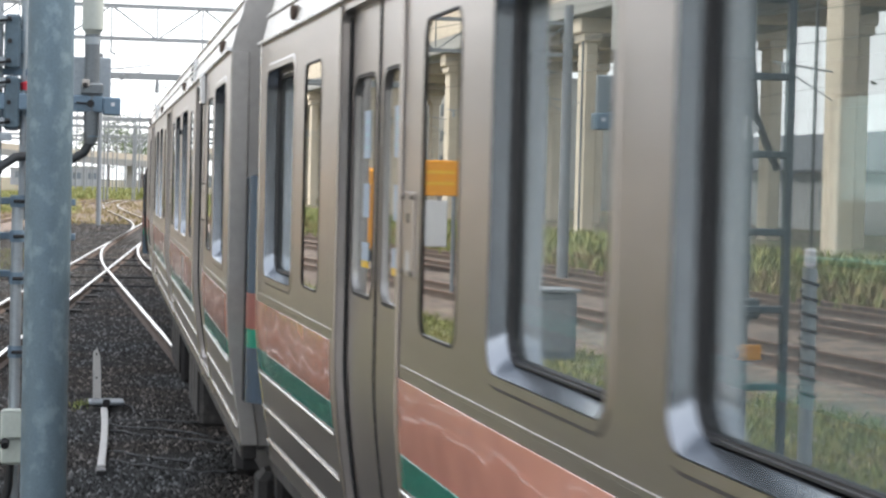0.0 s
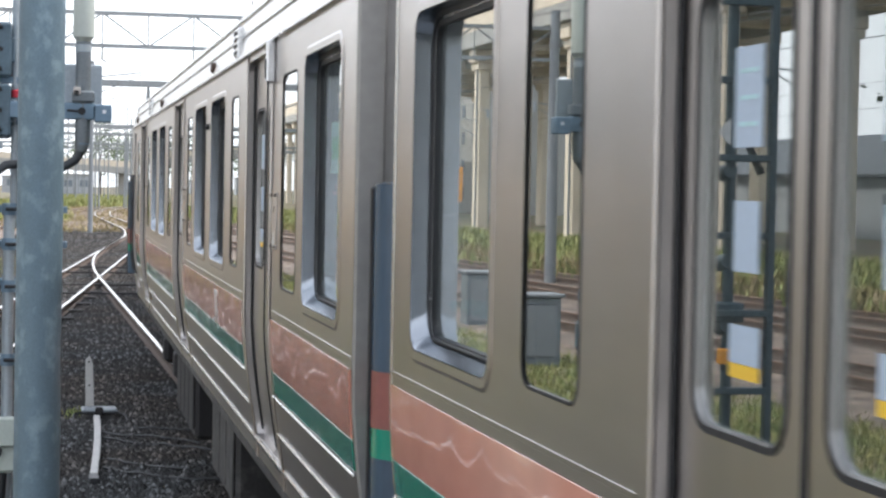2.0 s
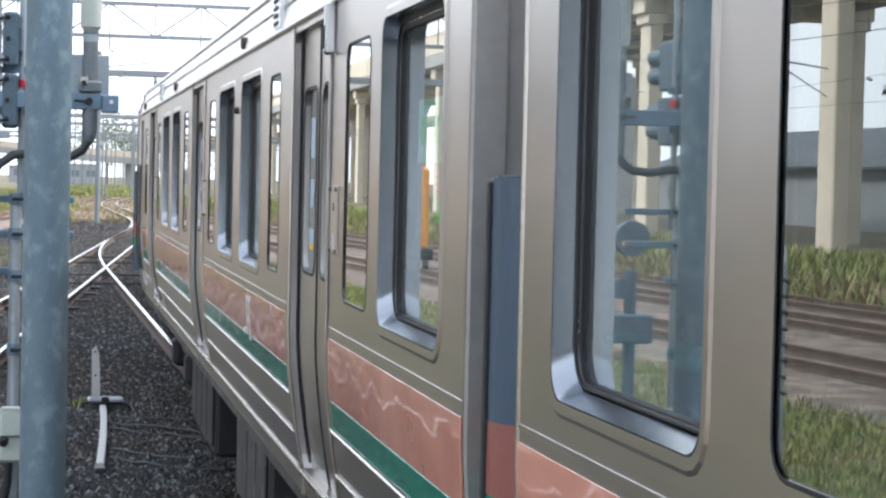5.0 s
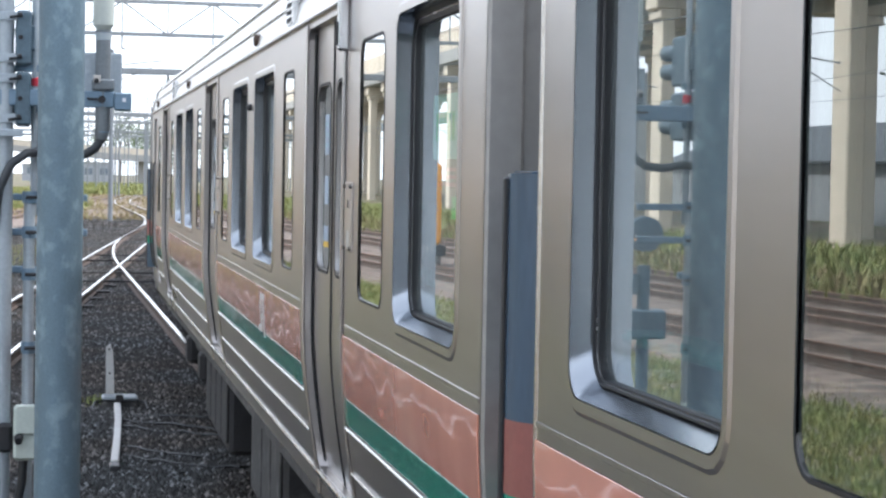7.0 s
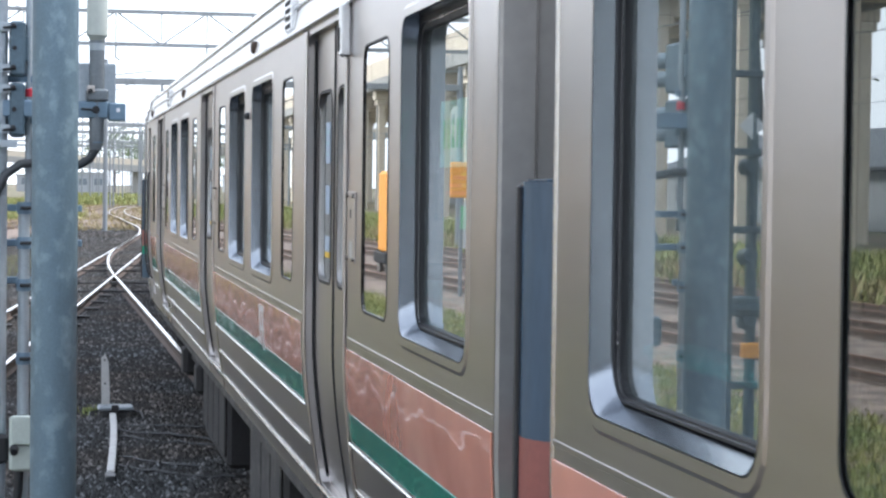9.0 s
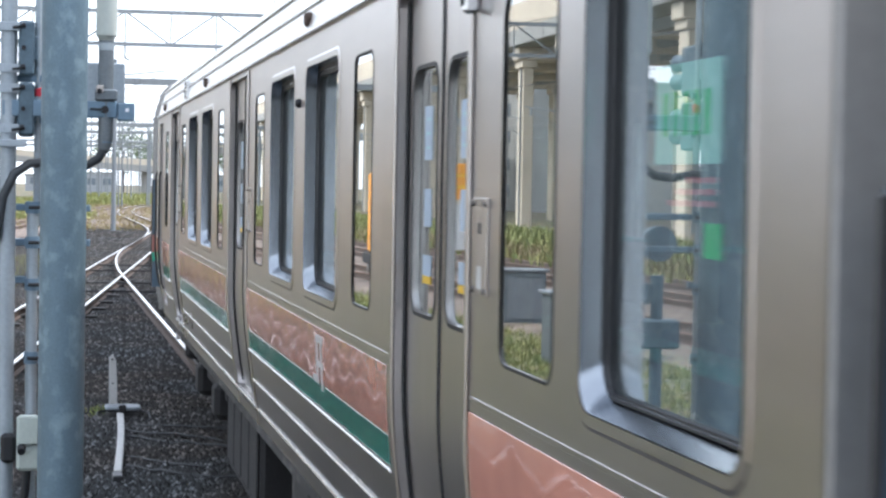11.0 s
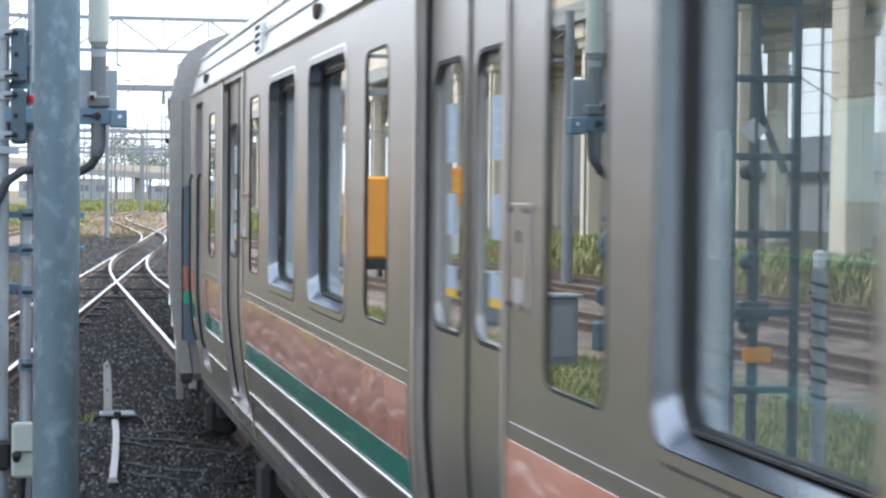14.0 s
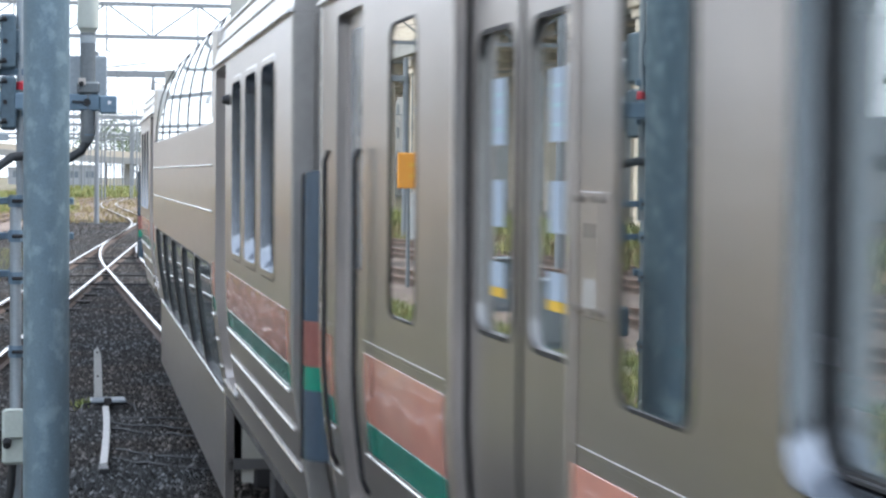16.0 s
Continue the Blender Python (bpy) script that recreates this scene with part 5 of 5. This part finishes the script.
def truss_gantry(y, x0, x1, z0, z1):
    t = thing("catenary_gantry", "lattice steel gantry over the tracks", "gantry", "gantries over the tracks")
    for z in (z0, z1):
        part("chord", Build().box(x0, x1, y - 0.055, y + 0.055, z - 0.05, z + 0.05), BEAM, t)
    step = (x1 - x0) / 22
    for k in range(23):
        x = x0 + step * k
        part("upright", Build().tube([(x, y, z0), (x, y, z1)], 0.02, 6), BEAM, t)
        if k < 22:
            part("brace", Build().tube([(x, y, z0), (x + step, y, z1)] if k % 2 else [(x, y, z1), (x + step, y, z0)], 0.024, 6), BEAM, t)
    for k in (9, 12, 14):
        part("hanger", Build().tube([(x0 + step * k, y, z0), (x0 + step * k, y, z0 - 0.35), (x0 + step * k + 0.12, y, z0 - 0.42)], 0.025, 6), BEAM, t)
    mast(t, x0, y, z1 + 0.5, 0.16)
    mast(t, x1, y, z1 + 0.5, 0.16)


def beam_gantry(y, x0, x1, z, thick=0.11):
    t = thing("catenary_gantry", "plain steel beam gantry over the tracks", "gantry", "gantries over the tracks")
    part("beam", Build().box(x0, x1, y - thick, y + thick, z - thick, z + thick, 0.02), BEAM, t)
    for x in (x0, x1):
        mast(t, x, y, z + 0.8)
    for k in range(4):
        x = x0 + (x1 - x0) * (0.2 + 0.2 * k)
        part("insulator", Build().tube([(x, y, z - thick), (x, y, z - 0.6)], [0.05, 0.09], 8), BEAM, t)
        part("steady_arm", Build().tube([(x, y, z - 0.25), (x + 1.3, y, z - 0.8)], 0.022, 6), BEAM, t)


truss_gantry(55.0, -12.0, 14.0, 5.89, 6.74)
for gy, gx0, gx1, gz, th in ((78.0, -12.0, 16.0, 6.0, 0.12), (136.0, -13.0, 26.0, 5.9, 0.13), (176.0, -14.0, 30.0, 6.3, 0.12), (222.0, -20.0, 36.0, 6.3, 0.12), (270.0, -30.0, 45.0, 6.6, 0.14)):
    beam_gantry(gy, gx0, gx1, gz, th)


def lone_mast(x, y, h, r):
    t = thing("catenary_mast", "slim grey catenary mast", "mast", "catenary masts")
    mast(t, x, y, h, r)
    part("crossarm", Build().tube([(x, y, h - 0.8), (x + 2.4, y, h - 0.5)], 0.035, 6).tube([(x, y, h - 1.7), (x + 2.4, y, h - 0.6)], 0.025, 6), MAST, t)
    part("foot", Build().box(x - 0.3, x + 0.3, y - 0.3, y + 0.3, GROUND - 0.2, GROUND + 0.06, 0.05), UNDER_GREY, t)


lone_mast(3.62, 102.8, 8.2, 0.125)
rnd = random.Random(11)
for k in range(46):
    yy = 185 + 4.0 * k + rnd.uniform(-2, 2)
    xx = yy * math.tan(radians(rnd.uniform(0.3, 3.6)))
    lone_mast(xx, yy, rnd.uniform(7.0, 10.5), rnd.uniform(0.06, 0.10))


def catenary(fn, a, c, off=0.0):
    t = thing("catenary_wire", "thin overhead wires with droppers above a track", "overhead wire", "overhead wires")
    ys = list(np.arange(a, c + 0.1, 4.0))
    part("contact_wire", Build().tube([(fn(y) + off, y, 5.1) for y in ys], 0.009, 5), WIRE, t)
    part("messenger_wire", Build().tube([(fn(y) + off, y, 5.55 + 0.4 * abs(math.cos(math.pi * (y - 5) / 50))) for y in ys], 0.009, 5), WIRE, t)
    for y in ys[1:-1:2]:
        part("dropper", Build().tube([(fn(y) + off, y, 5.1), (fn(y) + off, y, 5.55 + 0.4 * abs(math.cos(math.pi * (y - 5) / 50)))], 0.004, 4), WIRE, t)


catenary(lambda y: CENTRE + bend(y), -20, 60)
catenary(left_line, 8, 150)
catenary(far_line, 90, 250)
catenary(lambda y: left_line(y) - 8.0, 6, 150)
catenary(lambda y: left_line(y) - 11.8, 6, 150)
catenary(lambda y: -23.8, -20, 230)


# ---- viaduct, buildings and distance ----
def viaduct():
    t = thing("railway_viaduct", "long concrete railway viaduct on tall pillars", "viaduct")
    x0, x1 = -36.0, -26.0
    part("deck", Build().box(x0 - 1.0, x1 + 1.0, -60, 330, 11.0, 12.0, 0.05), CONCRETE_GREY, t, "grey concrete deck")
    for x in (x0 - 1.0, x1 + 0.8):
        part("parapet", Build().box(x, x + 0.2, -60, 330, 12.0, 13.6), CONCRETE, t, "warm concrete parapet")
    for x in (x0 + 1.5, (x0 + x1) / 2, x1 - 1.5):
        part("girder", Build().box(x - 0.3, x + 0.3, -60, 330, 10.4, 11.0), CONCRETE_GREY, t)
    for k in range(33):
        y = -44.0 + 11.4 * k
        for x in (x0, x1):
            b = Build().box(x - 0.34, x + 0.34, y - 0.75, y + 0.75, GROUND - 0.5, 10.1, 0.06)
            b.box(x - 0.5, x + 0.5, y - 0.95, y + 0.95, 9.7, 10.15, 0.05)
            part("pillar", b, CONCRETE, t, "sunlit concrete pillar")
        part("crossbeam", Build().box(x0 - 0.7, x1 + 0.7, y - 0.9, y + 0.9, 10.15, 11.0, 0.08), CONCRETE, t)
        if k % 2:
            part("drain_pipe", Build().tube([(x1 + 0.42, y - 0.5, GROUND - 0.2), (x1 + 0.42, y - 0.5, 10.1)], 0.06, 8), MAST, t)
        br = part("wire_bracket", Build().tube([(x1 + 0.34, y, 6.6), (x1 + 2.6, y, 6.9)], 0.035, 6).tube([(x1 + 0.34, y, 5.6), (x1 + 2.4, y, 6.8)], 0.025, 6), GALV_PALE, t, "pale cantilever bracket")
        part("insulator", Build().tube([(x1 + 2.2, y, 6.85), (x1 + 2.2, y, 6.4)], [0.05, 0.08], 8), GALV_PALE, br)


viaduct()


def building(name, label, x0, x1, y0, y1, h, wall, rows, cols, face, ridge=0.0):
    t = thing(name, label, "building", "buildings in the distance")
    part("wall", Build().box(x0, x1, y0, y1, GROUND - 0.3, h, 0.05), wall, t)
    if ridge:
        a, c, m = x0 - 0.6, x1 + 0.6, (x0 + x1) / 2
        b = Build().add([(x, y, z) for y in (y0 - 0.5, y1 + 0.5) for x, z in ((a, h), (c, h), (c, h + 0.2), (m, h + ridge), (a, h + 0.2))],
                        [(0, 1, 2, 3, 4), (9, 8, 7, 6, 5)] + [(k, 5 + k, 5 + (k + 1) % 5, (k + 1) % 5) for k in range(5)])
        part("roof", b, ROOF_DARK, t, "dark pitched sheet roof")
    else:
        part("roof", Build().box(x0 - 0.3, x1 + 0.3, y0 - 0.3, y1 + 0.3, h, h + 0.35, 0.05), CONCRETE_GREY, t)
    for r in range(rows):
        z = 1.2 + (h - 1.5) * r / rows
        for c in range(cols):
            if face == "x":
                y = y0 + (y1 - y0) * (c + 0.5) / cols
                part("window", Build().box(x1 - 0.05, x1 + 0.06, y - 0.8, y + 0.8, z, z + 1.3, 0.02), HOUSE_WIN, t)
            else:
                x = x0 + (x1 - x0) * (c + 0.5) / cols
                part("window", Build().box(x - 0.8, x + 0.8, y0 - 0.06, y0 + 0.05, z, z + 1.3, 0.02), HOUSE_WIN, t)


building("workshop", "low grey workshop behind the viaduct", -62, -48, 30, 120, 3.5, HOUSE, 1, 9, "x", 3.6)
building("workshop", "grey depot building behind the viaduct", -66, -50, 126, 170, 3.6, HOUSE, 1, 4, "x", 3.2)
building("office_block", "pale office block in the distance", -60, -44, 208, 260, 13, CONCRETE_GREY, 4, 10, "x")


hr = random.Random(5)
for k in range(9):
    hx0 = -40 + 12.5 * k + hr.uniform(-1, 1)
    hy = 400 + hr.uniform(0, 120)
    building("far_house", "grey low building beyond the far tracks", hx0, hx0 + hr.uniform(5, 9), hy, hy + 8, hr.uniform(2.0, 3.6), HOUSE, 1, 2, "y")


def far_bridge():
    t = thing("road_bridge", "low pale road bridge across the far tracks", "bridge")
    pts = [(x, 300 + 0.004 * (x - 10) ** 2, 3.4 + 0.0009 * (x - 40) ** 2) for x in range(-60, 91, 5)]
    part("span", Build().sweep([(-3, -0.45), (3, -0.45), (3, 0.45), (-3, 0.45)], pts), CONCRETE_GREY, t)
    part("railing", Build().sweep([(2.8, 0.45), (3.0, 0.45), (3.0, 1.3), (2.8, 1.3)], pts), CONCRETE, t, "pale bridge parapet")
    for p in pts[::3]:
        part("pier", Build().box(p[0] - 0.6, p[0] + 0.6, p[1] - 0.8, p[1] + 0.8, GROUND - 0.4, p[2] - 0.4, 0.05), CONCRETE_GREY, t)


far_bridge()

def sign_board():
    t = thing("work_board", "orange board on posts with a pale panel below", "sign board")
    x, y = -6.7, 46.0
    for dx in (-0.5, 0.5):
        part("post", Build().tube([(x + dx, y, GROUND - 0.2), (x + dx, y, 2.85)], 0.045, 10), MAST, t)
    part("board", Build().box(x - 0.75, x + 0.75, y - 0.05, y + 0.03, 2.05, 2.85, 0.02), SIGN_ORANGE, t, "orange board")
    part("panel", Build().box(x - 0.35, x + 0.45, y - 0.06, y, 0.9, 1.95, 0.02), MARK, t, "pale grey panel")
    for k in range(2):
        part("board_bar", Build().box(x - 0.5, x + 0.5, y - 0.06, y - 0.051, 2.3 + 0.25 * k, 2.36 + 0.25 * k), YELLOW, t)


def trolley():
    t = thing("work_trolley", "orange rail trolley parked beside the yard tracks", "trolley")
    x, y = -6.9, 58.0
    part("body", Build().box(x - 0.6, x + 0.6, y - 0.9, y + 0.9, 0.4, 2.7, 0.08), SIGN_ORANGE, t)
    part("window", Build().box(x + 0.1, x + 0.62, y - 0.92, y - 0.88, 1.5, 2.3, 0.02), HOUSE_WIN, t)
    part("chassis", Build().box(x - 0.7, x + 0.7, y - 1.1, y + 1.1, 0.12, 0.42, 0.03), UNDER, t)
    for dy in (-0.7, 0.7):
        for dx in (-0.55, 0.55):
            part("wheel", Build().tube([(x + dx - 0.05, y + dy, 0.0), (x + dx + 0.05, y + dy, 0.0)], 0.24, 16), WHEEL, t)


sign_board()
trolley()


# ---- plants ----
def weeds(label, region, count, h0, h1, material, seed, spread=0.12, width=0.03):
    """Grass and weeds: many bent blades in clumps; region(rng, n) gives their places."""
    rng = np.random.default_rng(seed)
    px, py = region(rng, count // 7 + 1)
    px, py = np.repeat(px, 7)[:count], np.repeat(py, 7)[:count]
    px = px + rng.normal(0, spread, count)
    py = py + rng.normal(0, spread, count)
    h = rng.uniform(h0, h1, count)
    a = rng.random(count) * 2 * math.pi
    lean = rng.uniform(0.1, 0.6, count) * h
    w = width * (0.6 + 0.8 * rng.random(count)) * (0.5 + h)
    dx, dy = np.cos(a), np.sin(a)
    z0 = np.full(count, GROUND - 0.08)
    v = np.empty((count, 5, 3))
    for i, (u, ww) in enumerate(((0.0, -1), (0.0, 1), (0.55, 1.1), (0.55, -1.1), (1.0, 0))):
        v[:, i, 0] = px + dx * lean * u ** 2 - dy * w * ww
        v[:, i, 1] = py + dy * lean * u ** 2 + dx * w * ww
        v[:, i, 2] = z0 + h * u
    k = (np.arange(count) * 5)[:, None]
    faces = np.concatenate([k + np.array([[0, 1, 2]]), k + np.array([[0, 2, 3]]), k + np.array([[3, 2, 4]])])
    me = bpy.data.meshes.new("weeds")
    me.from_pydata(v.reshape(-1, 3).tolist(), [], faces.tolist())
    me.materials.append(material)
    return tagged(new("weeds", me), label, "weeds", "", "stuff")


def beside_left(lo, hi, y0, y1):
    def f(rng, n):
        y = y0 + (y1 - y0) * rng.random(n) ** 1.3
        return -3.43 + 0.0943 * y - (lo + (hi - lo) * rng.random(n)), y
    return f


def fan(az0, az1, y0, y1):
    def f(rng, n):
        y = y0 + (y1 - y0) * rng.random(n)
        return y * np.tan(np.radians(az0 + (az1 - az0) * rng.random(n))), y
    return f


weeds("short green grass beside the tracks", beside_left(2.0, 6.2, 10, 70), 90000, 0.05, 0.16, LEAF, 21, 0.2, 0.012)
weeds("tall green weeds below the viaduct", beside_left(15.5, 25.0, 20, 190), 80000, 0.15, 0.65, LEAF, 22, 0.4, 0.03)
weeds("bushy yellow-green shrubs below the viaduct", beside_left(17.0, 25.0, 20, 170), 75000, 0.15, 0.95, LEAF, 28, 0.42, 0.036)
weeds("bushy brown shrubs at the edge of the yard", beside_left(16.2, 19.0, 20, 110), 22000, 0.12, 0.75, LEAF_DRY, 29, 0.40, 0.034)
weeds("dry brown weeds below the viaduct", beside_left(15.8, 20.0, 20, 120), 50000, 0.15, 0.6, LEAF_DRY, 23, 0.4, 0.016)
weeds("bright green weeds between far tracks", fan(-1.5, 1.3, 130, 260), 24000, 0.12, 0.5, LEAF, 24, 0.4, 0.04)
weeds("bright green weeds beyond the far curve", fan(0.6, 4.0, 205, 290), 26000, 0.25, 1.0, LEAF, 25, 0.4, 0.05)
weeds("dry weeds between far tracks", fan(-1.5, 3.4, 105, 240), 14000, 0.1, 0.4, LEAF_DRY, 26, 0.3, 0.03)
weeds("small green tuft at the foot of the stake", lambda rng, n: (0.80 + rng.normal(0, 0.16, n), 22.95 + rng.normal(0, 0.12, n)), 160, 0.06, 0.2, LEAF, 27, 0.05, 0.02)


def tree(x, y, h, seed):
    t = thing("tree", "broad leafy tree far down the line", "tree", "far trees")
    r = random.Random(seed)
    tr = Build().tube([(x, y, GROUND - 0.3), (x + 0.1, y, h * 0.3), (x - 0.1, y + 0.1, h * 0.75)], [0.28, 0.2, 0.07], 10)
    ends = []
    for k in range(9):
        a, z = r.uniform(0, 6.28), h * r.uniform(0.35, 0.7)
        e = (x + math.cos(a) * h * 0.3, y + math.sin(a) * h * 0.3, z + h * r.uniform(0.1, 0.25))
        tr.tube([(x, y, z), ((x + e[0]) / 2, (y + e[1]) / 2, z + 0.2), e], [0.09, 0.06, 0.03], 6)
        ends.append(e)
    part("trunk", tr, RAIL_RUST, t)
    ends.append((x, y, h * 0.85))
    c = Build()
    for k in range(1500):
        e = r.choice(ends)
        d = h * 0.17
        p = Vector((r.gauss(e[0], d), r.gauss(e[1], d), min(h * 1.05, max(h * 0.28, r.gauss(e[2], d * 0.8)))))
        s = r.uniform(0.14, 0.32)
        u = Vector((r.gauss(0, 1), r.gauss(0, 1), r.gauss(0, 1))).normalized()
        w = u.orthogonal().normalized()
        c.add([p + u * s, p + w * s * 0.6, p - u * s, p - w * s * 0.6], [(0, 1, 2, 3)])
    part("crown", c, LEAF_DARK, t, "uneven leafy crown")


for k, (tx, ty, th) in enumerate(((13.0, 330, 11.0), (19.0, 345, 9.0), (4.0, 350, 8.0), (27.0, 340, 10.0), (-12.0, 340, 9.5), (-46.0, 96, 9.0), (-45.0, 20, 10.0), (-24.0, 330, 9.0))):
    tree(tx, ty, th, 40 + k)


# ---- motion ----
# seconds and metres of the gap between the first two cars ahead of the camera
TRAVEL = [
    (0, 10.590),
    (0.5, 9.315),
    (1, 8.277),
    (1.5, 7.298),
    (2, 6.554),
    (2.5, 6.012),
    (3, 5.623),
    (3.5, 5.330),
    (4, 5.132),
    (4.5, 5.010),
    (5, 4.950),
    (5.5, 4.920),
    (6, 4.912),
    (6.5, 4.912),
    (7, 4.912),
    (7.5, 4.912),
    (8, 4.912),
    (8.2, 4.905),
    (8.7, 4.830),
    (9.2, 4.607),
    (9.7, 4.234),
    (10.1, 3.828),
    (10.5, 3.327),
    (11, 2.630),
    (11.5, 1.785),
    (12, 0.785),
    (12.5, -0.313),
    (13, -1.518),
    (13.5, -2.904),
    (14, -4.381),
    (14.5, -5.917),
    (15, -7.667),
    (15.5, -9.646),
    (16, -11.652),
]


def car_pose(s, base):
    b1, b2 = s + base + 3.1, s + base + 16.9
    sl = (bend(b2) - bend(b1)) / 13.8
    return pose(CENTRE + bend(b1) - 3.1 * sl, s + base, 0, 0, 0, -math.degrees(math.atan(sl)))


def motions():
    for car, base in ((car_front, -20.0), (car_cab, 0.0), (car_deck, 20.0), (car_last, 40.0)):
        walk(car, [(t, car_pose(s, base)) for t, s in TRAVEL])


motions()
